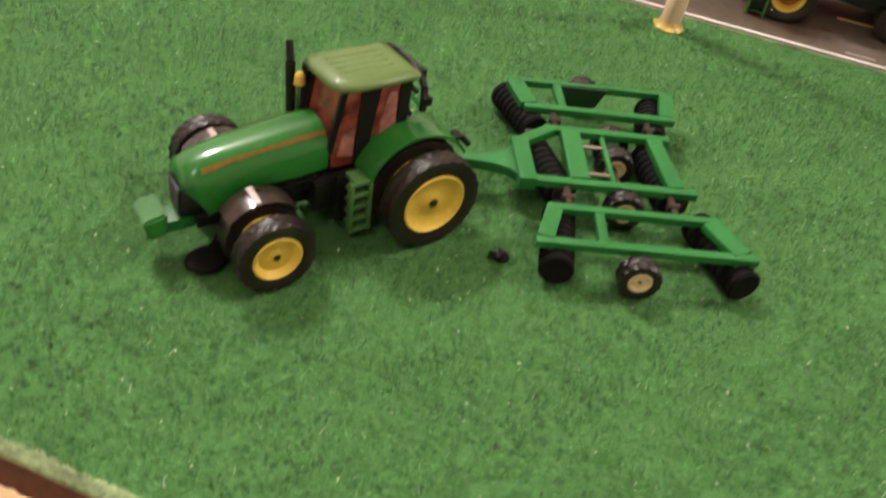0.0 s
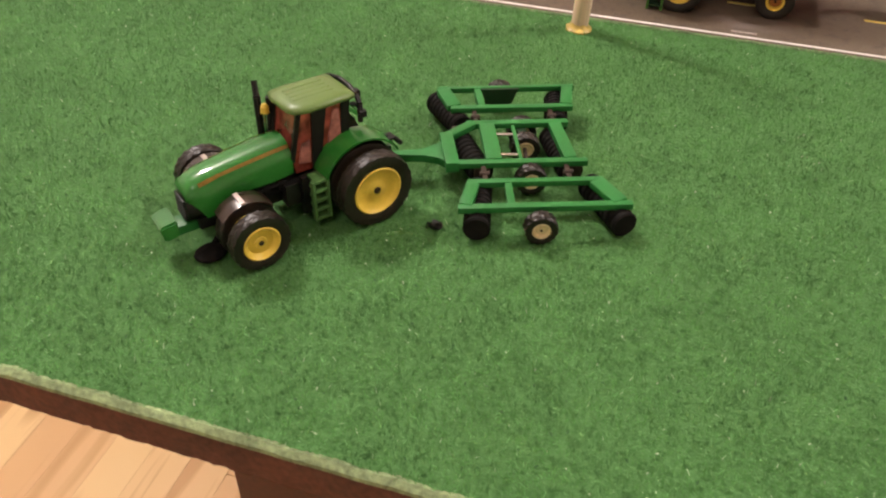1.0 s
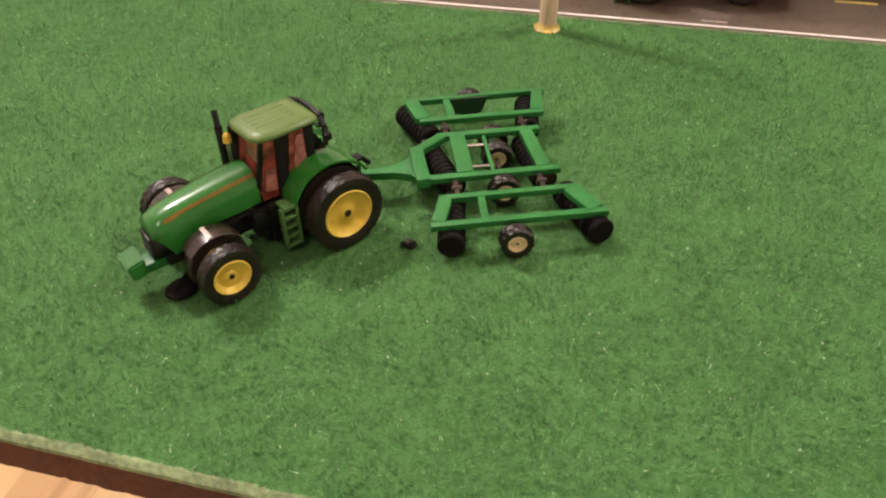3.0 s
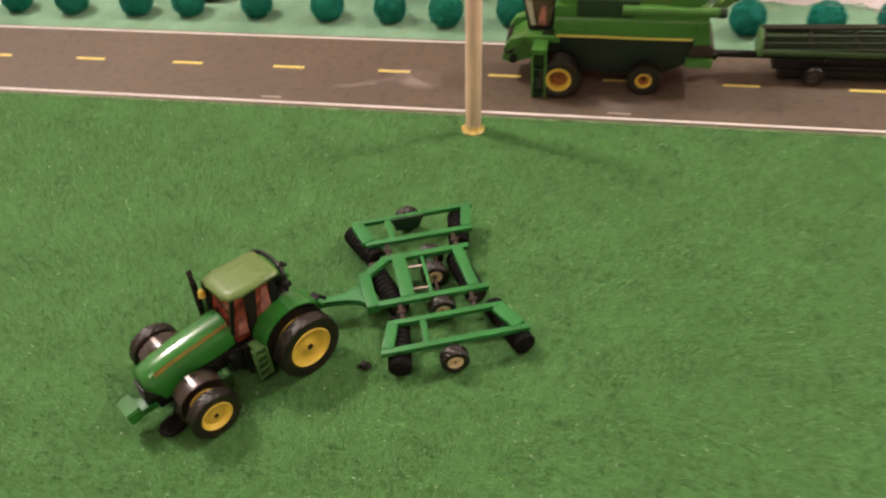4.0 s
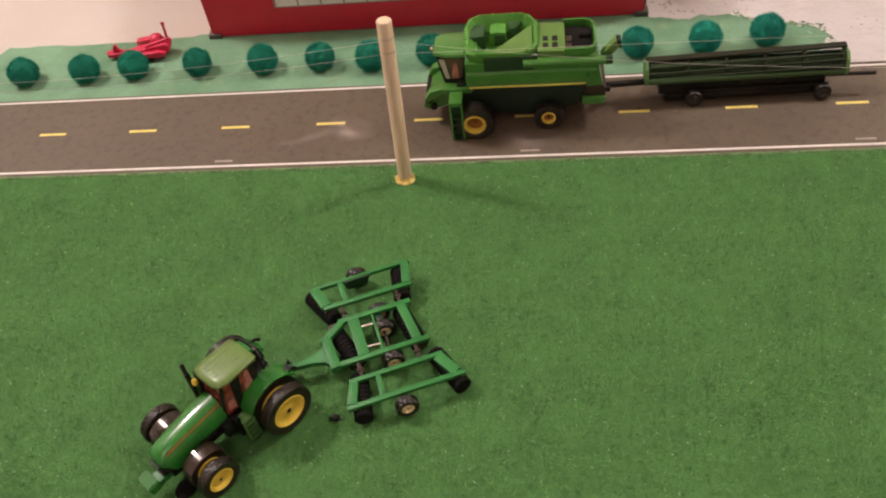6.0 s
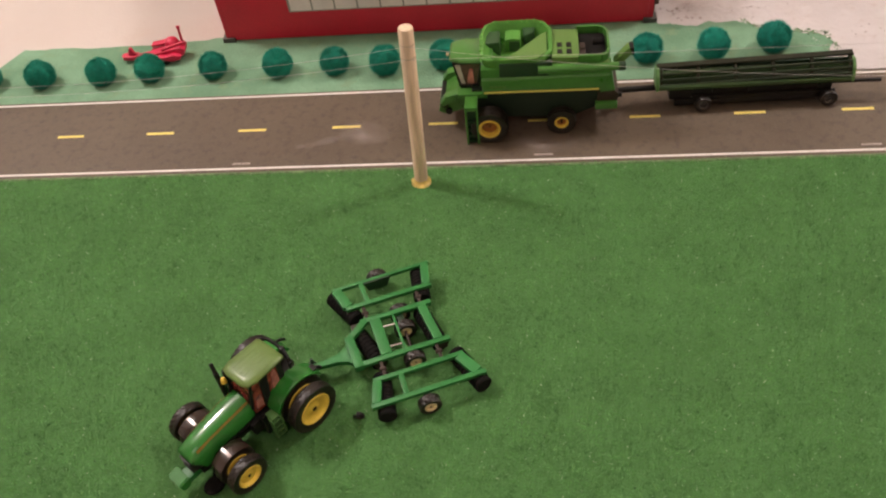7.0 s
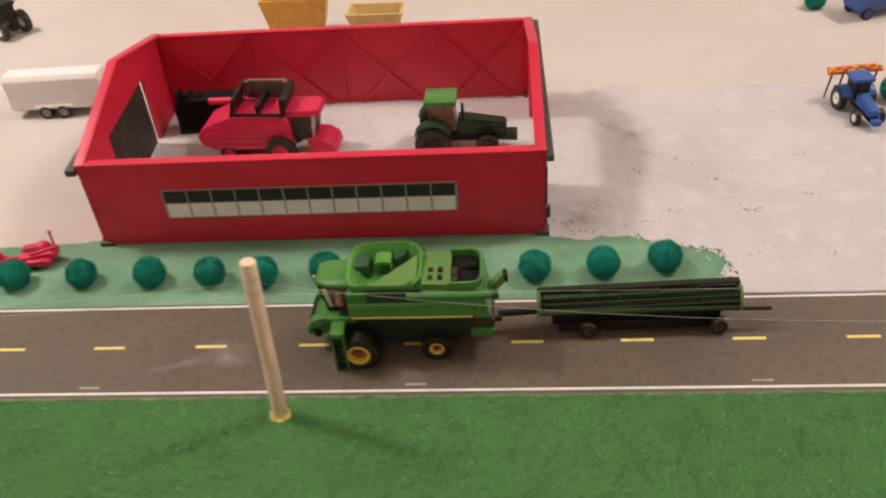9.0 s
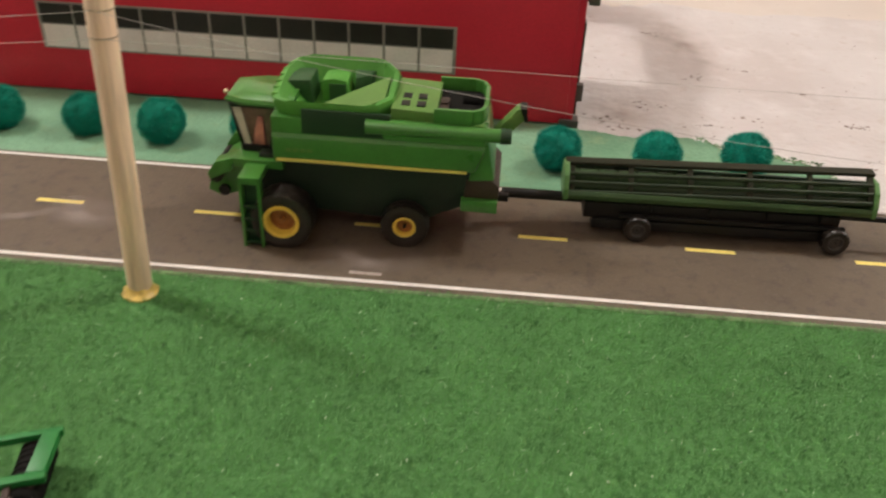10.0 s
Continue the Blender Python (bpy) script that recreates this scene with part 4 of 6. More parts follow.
def harrow(m, label):
    hw = thing("disc_harrow", m, label, "harrow")
    z0, z1 = 10.6, 13.2

    def beam(name, a, b, w, lo=z0, hi=z1, material=M_GREEN_DULL, lab=""):
        bm = nb()
        bar(bm, a, b, w, lo, hi)
        return part(name, bm, material, hw, lab)

    # near wing
    beam("side_rail", (-2.5, 1.3), (65, 1.3), 3.0)
    beam("side_rail", (2.5, 17.6), (57, 17.6), 2.8)
    beam("cross_bar", (0.6, 2.6), (4.6, 16.4), 5.2, z0 + 0.1, z1 + 0.25)
    beam("cross_bar", (18.2, 2.6), (18.6, 16.4), 3.0, z0 + 0.1, z1 - 0.2)
    beam("cross_bar", (60.5, 2.6), (53.8, 16.4), 6.4, z0 + 0.1, z1 + 0.25)
    # centre section
    beam("side_rail", (-0.5, 31.2), (53, 31.2), 3.2)
    beam("side_rail", (5.5, 61.2), (50, 61.2), 3.2)
    beam("cross_bar", (14.6, 32.6), (14.2, 59.8), 6.6, z0 + 0.1, z1 + 0.4)
    beam("cross_bar", (26.0, 32.6), (25.6, 59.8), 1.6, z0 + 0.2, z1 - 0.8)
    beam("cross_bar", (46.3, 32.6), (43.8, 59.8), 5.4, z0 + 0.1, z1 + 0.3)
    # head of the tongue
    beam("head_plate", (-2.5, 29.5), (-4.0, 53.0), 5.6, z0 - 1.5, z1 + 0.5)
    beam("brace", (-3.0, 52.0), (8.5, 61.4), 4.0, z0 - 0.2, z1 + 0.2)
    bm = nb()
    prism(bm, [(-4.5, 52), (-8, 47.4), (-14, 43.8), (-24, 42.6), (-38, 42.2), (-38, 39.6), (-24, 39.4), (-14, 38.6), (-8, 36.6), (-4.5, 33)], "z", z0 - 2.4, z1 - 1.4, 0.4)
    part("tongue", bm, M_GREEN_DULL, hw)
    bm = nb()
    rod(bm, (-38.5, 40.9, 7.0), (-38.5, 40.9, 11.8), 2.0)
    part("hitch_eye", bm, M_GREEN_DARK, hw)
    # far wing
    beam("side_rail", (-0.5, 74.4), (54.5, 74.4), 3.0)
    beam("side_rail", (-5.5, 91.6), (58, 92.2), 2.2)
    beam("cross_bar", (1.2, 75.6), (-3.0, 90.6), 6.2, z0 + 0.1, z1 + 0.3)
    beam("cross_bar", (13.6, 75.6), (12.8, 90.8), 3.0, z0 + 0.1, z1 - 0.2)
    beam("cross_bar", (51.6, 75.6), (54.8, 91.2), 5.2, z0 + 0.1, z1 + 0.25)
    bm = nb()
    prism(bm, [(14.5, z1 - 0.3), (17, 5.2), (29, 5.2), (32, z1 - 0.3)], "y", 89.6, 91.0)
    part("flap", bm, M_GREEN_DARK, hw, "dark green plate under the wing")
    # hinges between the sections
    for x in (10, 44):
        bm = nb()
        rod(bm, (x - 2, 24.4, 11.5), (x + 2, 24.4, 11.5), 1.3)
        quad_box(bm, x - 1, x + 1, 18.8, 30, 10.8, 12, 0.2)
        part("hinge", bm, M_BROWN, hw, "brown hinge")
        bm = nb()
        rod(bm, (x - 2, 67.8, 11.5), (x + 2, 67.8, 11.5), 1.3)
        quad_box(bm, x - 1, x + 1, 62.6, 73.2, 10.8, 12, 0.2)
        part("hinge", bm, M_BROWN, hw, "brown hinge")
    # bright lift rams in the centre
    for y in (38.5, 54.0):
        bm = nb()
        rod(bm, (17, y, 11.2), (25.5, y - 0.8, 11.6), 0.75)
        part("lift_ram", bm, M_CHROME, hw, "chromed lift ram")
    # gangs
    disc_gang(hw, (4.6, -2.8), (8.0, 22.5), 10)
    disc_gang(hw, (9.6, 34.0), (2.0, 59.0), 10)
    disc_gang(hw, (3.6, 70.5), (-5.6, 91.0), 9)
    disc_gang(hw, (61.5, -2.6), (53.5, 22.5), 10)
    disc_gang(hw, (47.0, 33.5), (43.0, 59.5), 10)
    disc_gang(hw, (47.0, 71.0), (50.0, 91.0), 9)
    for a in ((5.0, 1.4), (9.6, 31.4), (2.4, 60.8), (2.4, 74.2), (61.0, 1.4), (47.6, 31.4), (43.4, 60.8), (47.8, 74.2)):
        bm = nb()
        quad_box(bm, a[0] - 3.2, a[0] + 3.2, a[1] - 2.0, a[1] + 2.0, 5.6, z0, 0.5)
        part("bearing_block", bm, M_BROWN, hw, "brown bearing block")
    # carrying wheels and their axles
    bm = nb()
    rod(bm, (29.5, 26, 6.6), (30.2, 66, 6.6), 0.9)
    part("axle", bm, M_BROWN, hw)
    for box in ((27.5, 31.5, 54.2, 60.5), (27.5, 31.5, 30.2, 32.6), (27.0, 31.5, -2.0, 2.2), (22.5, 26.5, 91.2, 93.6)):
        bm = nb()
        quad_box(bm, *box, 6.2, 10.8, 0.4)
        part("wheel_leg", bm, M_GREEN_DARK, hw)
    for x, y, s in ((29.0, -4.6, -1), (29.6, 27.4, -1), (30.2, 51.0, -1), (30.4, 64.2, 1), (24.2, 96.6, 1)):
        wheel(hw, x, y, 6.6, 6.6, 6.0, 3.4, M_CREAM, s, 16, 0.6, "cream rim", M_BROWN)
    return hw


ang = math.degrees(math.atan2(0.36, 0.93))
harrow(pose(-0.0087, -0.2594, 0.0008, 0, 0, ang), "green toy disc harrow with folding wings hitched behind the tractor")

# small black lump in place of the crossed shadows beside the drawbar
bm = nb()
bmesh.ops.create_icosphere(bm, subdivisions=2, radius=2.6, matrix=Matrix.Diagonal((1.2, 0.8, 0.7, 1)))
for v in bm.verts:
    v.co *= 1 + 0.7 * noise.noise(v.co * 0.8)
solid("scrap", bm, M_BLACK, "small black lump as the drawbar's crossed shadows on the turf", "scrap", m=pose(-0.0214, -0.2577, 0.0012))


# ---------------------------------------------------------------- the combine
def cab_shift(bm):
    bmesh.ops.translate(bm, vec=(-1.2, 0, -2.5), verts=bm.verts[:])


def combine(m, label):
    c = thing("combine_harvester", m, label, "combine")
    G = M_COMBINE
    for s in (1, -1):
        wheel(c, 0, s * 26.8, 13.0, 13.8, 12.4, 7.9, M_YELLOW, s, 20, 1.6, "deep yellow rim", M_RIM_IN, True)
        wheel(c, -52.9, s * 20.8, 10.0, 10.8, 7.6, 4.9, M_YELLOW, s, 18, 1.0, "yellow rim", M_BLACK, True)
    for x, y, z in ((0, 22, 13.0), (-52.9, 18, 10.0)):
        bm = nb()
        rod(bm, (x, -y, z), (x, y, z), 2.0)
        part("axle", bm, M_BLACK, c)
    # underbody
    # underbody; its near-black green carries the shade beneath the body
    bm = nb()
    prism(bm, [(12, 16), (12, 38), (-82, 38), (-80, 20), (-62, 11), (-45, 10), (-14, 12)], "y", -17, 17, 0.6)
    part("underbody", bm, M_UNDER_SHADE, c, "green underbody with its shade put into a very dark colour")
    # side panels
    for s in (1, -1):
        bm = nb()
        loft(bm, [[(4, s * 14, 37.5), (-84, s * 14, 37.5), (-87, s * 14, 58.5), (4, s * 14, 60)],
                  [(4, s * 22.0, 37.5), (-82, s * 22.0, 38.5), (-86, s * 22.4, 50), (4, s * 22.4, 50)],
                  [(3.5, s * 23.0, 41), (-81, s * 23.0, 41.5), (-85, s * 22.6, 49), (3.5, s * 22.8, 49)]])
        sp = part("side_panel", bm, G, c, "green side panel")
        bm = nb()
        quad_box(bm, -86, 4.2, *sorted((s * 14, s * 21.6)), 50.2, 58.2, 0.5)
        part("upper_panel", bm, G, c)
        bm = nb()
        pts = [(2.5, 39.6, 38.3), (-20, 39.7, 38.4), (-50, 39.2, 38.1), (-79, 39.2, 38.3)]
        for (xa, ta, ba), (xb, tb, bb) in zip(pts, pts[1:]):
            prism(bm, [(xa, ta), (xb, tb), (xb, bb), (xa, ba)], "y", *sorted((s * 22.2, s * 23.3)))
        part("stripe", bm, M_COMBINE_LINE, sp, "thin pale yellow stripe")
        bm = nb()
        for i in range(4):
            quad_box(bm, -2 - i * 3.0 - 2.2, -2 - i * 3.0, *sorted((s * 22.5, s * 23.2)), 43.0, 44.6)
        part("small_print", bm, M_DECK, sp, "small unreadable pale print")
        # dark green strip that paints the shaded recess under the tank rim
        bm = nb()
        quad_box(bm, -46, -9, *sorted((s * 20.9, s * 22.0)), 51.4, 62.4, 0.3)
        part("recess", bm, M_GREEN_DARK, c, "dark green strip, painted shade of the recess below the tank")
        bm = nb()
        prism(bm, [(-40, 57.5), (-86, 55.0), (-86, 51.5), (-44, 51.5)], "y", *sorted((s * 21.2, s * 22.6)), 0.3)
        part("sloped_panel", bm, G, c)
    # grain tank: rounded hopper with a flared, glossy rim
    bm = nb()
    base = [(5.0, 14), (3.0, 18.5), (-2, 20.6), (-36, 21.2), (-41, 19.0), (-46.5, 12), (-46.5, -12), (-41, -20), (-36, -22), (-4, -22), (2.5, -18), (5.5, -8)]

    def hoop(k, dx, z, up):
        return [bm.verts.new((-20 + (x + 20) * k + dx, y * k, z + up * (21 - y) / 42)) for x, y in base]
    def near_lip(row):
        for v in row:
            if v.co.y > 10:
                v.co.y = 10 + (v.co.y - 10) * 1.22
        return row
    rows = [hoop(0.92, 0, 57, 0), hoop(0.99, 0, 61.5, 1.0), hoop(1.0, 0, 63.4, 2.6), hoop(0.985, 0, 64.6, 4.2), near_lip(hoop(0.90, -0.5, 65.2, 5.2)), near_lip(hoop(0.87, -0.5, 64.4, 5.0)), hoop(0.66, -4, 56.4, 0), hoop(0.3, -4, 55.4, 0)]
    fs = []
    for a, b in zip(rows, rows[1:]):
        for i in range(12):
            fs.append(bm.faces.new((a[i], b[i], b[(i + 1) % 12], a[(i + 1) % 12])))
    fs.append(bm.faces.new(rows[-1]))
    bmesh.ops.recalc_face_normals(bm, faces=fs)
    tank = part("grain_tank", bm, M_COMBINE_DULL, c, "open green grain tank", 25)
    # box in a darkened green: the tank's inner shade is in its colour
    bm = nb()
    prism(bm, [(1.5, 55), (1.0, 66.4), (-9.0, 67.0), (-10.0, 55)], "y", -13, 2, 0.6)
    part("tank_auger", bm, M_TANK_DARK, tank, "green box inside the tank with shade put in its colour")
    bm = nb()
    prism(bm, [(-12.5, 55), (-13.0, 65.4), (-18, 66.4), (-24, 65.4), (-25, 55)], "y", -15, -3, 1.0)
    part("tank_baffle", bm, M_COMBINE_DULL, tank)
    # dark green blocks paint the shade of the opening
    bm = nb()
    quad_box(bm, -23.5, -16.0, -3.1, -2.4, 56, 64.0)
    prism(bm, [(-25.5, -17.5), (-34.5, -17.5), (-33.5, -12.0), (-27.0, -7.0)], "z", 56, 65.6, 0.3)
    part("tank_opening", bm, M_TANK_DARK, tank, "dark green blocks as painted shade of the tank opening")
    bm = nb()
    loft(bm, [[(-5, 17.5, 56.5), (-36, 18.5, 56.5), (-42.5, 12, 56.5), (-42.5, -10, 56.5), (-38, -15, 56.5)],
              [(-9, 16.0, 59.0), (-36, 19.0, 64.4), (-42.5, 12, 65.0), (-42.5, -10, 66.6), (-37, -14, 60.5)]])
    part("tank_slope", bm, M_DECK, tank, "pale olive sloping panel inside the tank", 20)
    # small glossy ridges over the rim, in a lighter green for its glints
    bm = nb()
    for x, y in ((3.2, 15), (3.9, 9.5), (3.9, 4), (3.6, -2), (3.4, -7), (2.2, -12), (-0.4, -16.6), (-5, -19.6), (-15, -20.2), (-25, -20.2), (-29, -20.2), (-34, -20.0), (-38.5, -17.4)):
        z = 65.0 + 4.6 * (21 - y) / 42
        quad_box(bm, x - 1.3, x + 1.3, y - 0.55, y + 0.55, z - 0.9, z + 0.55, 0.3) if y > -14 else quad_box(bm, x - 0.55, x + 0.55, y - 1.3, y + 1.3, z - 0.9, z + 0.55, 0.3)
    part("rim_clip", bm, M_RIM_GLINT, tank, "glossy ridges along the rim, lightened green for its glints")
    # engine deck with square vents and a dark rear bay with a rounded end
    bm = nb()
    quad_box(bm, -85, -46, -19, 19.4, 57.5, 59.2, 0.4)
    prism(bm, [(-46, 59), (-46, 64.0), (-65, 63.2), (-65, 59)], "y", -16, 18.4, 0.6)
    deck = part("engine_deck", bm, M_DECK, c, "olive green engine deck")
    for x in (-51.5, -58.0):
        for y in (11.5, 3.5):
            bm = nb()
            quad_box(bm, x - 1.8, x + 1.8, y - 2.6, y + 2.6, 62.9, 64.0)
            part("vent", bm, M_BLACK, deck, "square dark vent")
    bm = nb()
    wall = [(-64, 18.8), (-80, 18.8), (-83.6, 16.5), (-85.4, 11.5), (-85.4, -9), (-83.6, -14), (-80, -16.4), (-64, -16.4)]
    for (xa, ya), (xb, yb) in zip(wall, wall[1:]):
        bar(bm, (xa, ya), (xb, yb), 1.7, 59, 65.4, 0.3)
    part("bay_wall", bm, G, c)
    bm = nb()
    quad_box(bm, -84.0, -65.2, -14.8, 17.2, 59.1, 60.0)
    rod(bm, (-82, -3, 60.4), (-75, -3, 60.4), 3.0)
    part("engine_bay", bm, M_DISC, c, "black engine bay")
    bm = nb()
    quad_box(bm, -69.5, -65.4, 0.0, 14.5, 59.6, 63.0, 0.9)
    rod(bm, (-67.6, 7, 62.4), (-67.6, 7, 63.8), 1.8)
    part("air_filter", bm, M_BROWN, c, "brown box in the engine bay")
    # unloading auger along the side, with its spout
    bm = nb()
    rod(bm, (-36, 21.8, 57.0), (-92, 19.8, 55.5), 3.3, 3.0, 18)
    aug = part("unloading_auger", bm, G, c, "green unloading auger tube")
    bm = nb()
    rod(bm, (-92, 19.8, 55.5), (-96.5, 19.6, 55.5), 3.4, 3.2, 16)
    part("auger_cap", bm, M_GREEN_DARK, aug)
    bm = nb()
    prism(bm, [(-89, 53.5), (-92, 57.0), (-98.5, 65.0), (-102, 65.0), (-101.5, 60.0), (-95, 52.8)], "y", 6.0, 13.0, 0.6)
    part("spout", bm, M_DECK, aug, "pale green spout")
    bm = nb()
    prism(bm, [(-99.4, 65.4), (-102.4, 65.2), (-103.0, 59.6), (-101.6, 59.6)], "y", 5.8, 13.2)
    part("spout_lip", bm, M_BLACK, aug, "black spout lip")
    # rear hood, chopper and bumper
    bm = nb()
    prism(bm, [(-80, 32.5), (-82, 58), (-87, 54), (-89.5, 40), (-91.0, 33.5)], "y", -18, 18.6, 0.8)
    part("rear_hood", bm, G, c)
    bm = nb()
    prism(bm, [(-78, 24), (-79, 32.5), (-90, 33.4), (-93.5, 30), (-93, 24)], "y", -17, 18, 0.6)
    part("straw_chopper", bm, M_BROWN, c, "dark brown straw chopper")
    bm = nb()
    prism(bm, [(-77, 18.4), (-77, 24), (-93, 24), (-93, 18.4)], "y", -18, 20.5, 0.5)
    part("rear_bumper", bm, G, c, "green rear bumper")
    # cab
    bm = nb()
    loft(bm, [[(21.5, -9.5, 39), (21.5, 9.5, 39), (3, 11.5, 39), (3, -11.5, 39)],
              [(25.5, -10.5, 60.5), (25.5, 10.5, 60.5), (2.5, 12.2, 60.5), (2.5, -12.2, 60.5)]])
    cab_shift(bm)
    cab = part("cab", bm, M_CAB_GREY, c, "greyish tinted cab windows")
    bm = nb()
    for s in (1, -1):
        lo = [(21.6, s * 9.6), (3.0, s * 11.6)]
        hi = [(25.6, s * 10.6), (2.5, s * 12.3)]
        for (a, b) in zip(lo, hi):
            loft(bm, [[(a[0] - 1.1, a[1] - 0.7, 38.6), (a[0] + 0.7, a[1] - 0.7, 38.6), (a[0] + 0.7, a[1] + 0.7, 38.6), (a[0] - 1.1, a[1] + 0.7, 38.6)],
                      [(b[0] - 1.1, b[1] - 0.7, 60.8), (b[0] + 0.7, b[1] - 0.7, 60.8), (b[0] + 0.7, b[1] + 0.7, 60.8), (b[0] - 1.1, b[1] + 0.7, 60.8)]])
        quad_box(bm, 3, 22, *sorted((s * 10.2, s * 11.9)), 38.4, 41.4, 0.3)
        quad_box(bm, 3, 25.5, *sorted((s * 11.0, s * 12.6)), 59.4, 61.0, 0.3)
        prism(bm, [(3.2, 60), (6.2, 60), (9.8, 40), (3.2, 40)], "y", *sorted((s * 10.6, s * 12.3)), 0.2)
    cab_shift(bm)
    part("window_frame", bm, M_BLACK, cab, "black window frame")
    # pale strips paint the reflection on the curved windscreen edges
    for s in (1, -1):
        bm = nb()
        loft(bm, [[(21.0, s * 9.8, 40), (17.6, s * 10.3, 40), (17.6, s * 10.9, 40), (21.4, s * 10.2, 40)],
                  [(25.0, s * 10.7, 60), (21.0, s * 11.1, 60), (21.0, s * 11.7, 60), (25.4, s * 11.2, 60)]])
        cab_shift(bm)
        part("windscreen_edge", bm, M_GLASS_REFLECTION, cab, "curved windscreen edge with its reflection painted pale")
    for s in (1, -1):
        bm = nb()
        loft(bm, [[(2.8, s * 10, 36), (-1.5, s * 10, 36), (-1.5, s * 14.5, 36), (2.8, s * 14.5, 36)], [(2.8, s * 10.5, 61), (-1.5, s * 10.5, 61), (-1.5, s * 14.5, 61), (2.8, s * 14.5, 61)]])
        cab_shift(bm)
        part("cab_pillar", bm, G, c)
        bm = nb()
        prism(bm, [(-1.5, 61), (3.4, 61), (7.6, 38), (-1.5, 38)], "y", *sorted((s * 12.2, s * 13.4)), 0.3)
        cab_shift(bm)
        part("cab_corner", bm, G, c)
        bm = nb()
        prism(bm, [(11.2, 42), (16.4, 42), (15.6, 49), (13.8, 55.5), (11.6, 55)], "y", *sorted((s * 11.3, s * 12.0)), 0.5)
        cab_shift(bm)
        part("seat_side", bm, M_SEAT, cab, "orange-brown seat behind the glass")
    bm = nb()
    out = [(27.5, 10.0), (20, 13.2), (-3, 14.2), (-3, -14.2), (20, -13.2), (27.5, -10.0)]
    loft(bm, [[(x, y, 60.8) for x, y in out], [(x + (0.8 if x > 0 else 0), y * 1.03, 62) for x, y in out], [(x * 0.98, y * 0.98, 63.6) for x, y in out],
              [(x * 0.74 - 0.6, y * 0.80, 65.2) for x, y in out]])
    cab_shift(bm)
    roof = part("cab_roof", bm, G, c, "green cab roof", 30)
    bm = nb()
    bmesh.ops.create_uvsphere(bm, u_segments=10, v_segments=8, radius=1.15, matrix=Matrix.Translation((29.6, 3.0, 62.2)))
    cab_shift(bm)
    part("lamp", bm, M_CREAM, roof, "pale lamp on the cab roof")
    # platform, ladder, feeder house
    bm = nb()
    quad_box(bm, 2, 24, -20, 20, 34.5, 38.6, 0.6)
    cab_shift(bm)
    part("platform", bm, G, c)
    bm = nb()
    for x in (9.6, 17.6):
        quad_box(bm, x - 0.7, x + 0.7, 29.0, 33.6, 2.0, 36.5, 0.3)
    quad_box(bm, 9.0, 18.2, 20, 33.6, 33.5, 37.0, 0.5)
    cab_shift(bm)
    ladder = part("ladder", bm, G, c, "green boarding ladder")
    bm = nb()
    for z in (4.5, 10.5, 16.5, 22.5):
        quad_box(bm, 10, 17.2, 29.6, 33.0, z - 0.7, z + 0.7, 0.2)
    cab_shift(bm)
    part("ladder_tread", bm, M_GREEN_DARK, ladder)
    bm = nb()
    quad_box(bm, 10.2, 17.0, 29.2, 30.0, 3, 33.0)
    cab_shift(bm)
    part("ladder_back", bm, M_GREEN_DARK, ladder)
    bm = nb()
    prism(bm, [(10, 37), (24, 36), (37, 27), (40, 17), (34, 14), (10, 22)], "y", -11, 11, 0.8)
    cab_shift(bm)
    part("feeder_house", bm, G, c, "green feeder house")
    bm = nb()
    rod(bm, (34.6, -13.0, 26.0), (34.6, 14.5, 26.0), 3.2, 3.2, 14)
    rod(bm, (32.0, -12.0, 18.0), (32.0, 13.0, 18.0), 2.6, 2.6, 14)
    cab_shift(bm)
    part("feeder_roller", bm, M_BLACK, c, "black feeder rollers")
    for y0 in (11, -18):
        bm = nb()
        prism(bm, [(24, 38), (33, 35), (37, 29), (36, 26), (26, 31)], "y", y0, y0 + 7, 0.5)
        cab_shift(bm)
        part("front_guard", bm, G, c)
    bm = nb()
    quad_box(bm, -98, -80, -1.5, 1.5, 14, 17.5, 0.4)
    part("drawbar", bm, M_BLACK, c)
    return c


combine(pose(0.0483, 0.008, 0.0004, 0, 0, 180), "green toy combine harvester with yellow-rimmed wheels on the road")


# ---------------------------------------------------------------- header trailer and header
def header_trailer(m, label):
    """Origin under the front axle; x runs towards the tail."""
    t = thing("header_trailer", m, label, "trailer")
    bm = nb()
    quad_box(bm, -24, 92, -11.0, 12.0, 8.0, 16.0, 0.5)
    quad_box(bm, -20, 86, -12.6, 11.5, 3.4, 8.4, 0.6)
    quad_box(bm, -8, 94, -14, -12, 10.0, 12.0, 0.4)
    quad_box(bm, -8, 94, 12, 14, 10.0, 12.0, 0.4)
    part("frame", bm, M_BLACK, t, "black trailer frame")
    bm = nb()
    rod(bm, (-20, 0, 12.0), (-62, -6, 15.5), 2.4)
    part("tow_pole", bm, M_BLACK, t)
    bm = nb()
    rod(bm, (88, -8, 15.0), (126, -9.5, 15.4), 1.5)
    part("tail_pole", bm, M_BLACK, t, "black pole at the tail")
    for x in (0.5, 90):
        bm = nb()
        rod(bm, (x, -15, 6.0), (x, 15, 6.0), 1.1)
        quad_box(bm, x - 2, x + 2, -14, 14, 6.5, 9.6, 0.3)
        part("axle", bm, M_BLACK, t)
        for s in (1, -1):
            wheel(t, x, s * 15.5, 6.2, 6.3, 5.0, 3.4, M_RIM_DARK, s, 16, 0.6, "dark grey rim", M_BLACK)
    for x in (8, 34, 60, 84):
        bm = nb()
        quad_box(bm, x - 1.6, x + 1.6, -13, 15, 13.5, 17.2, 0.3)
        part("cradle", bm, M_BLACK, t)
    return t


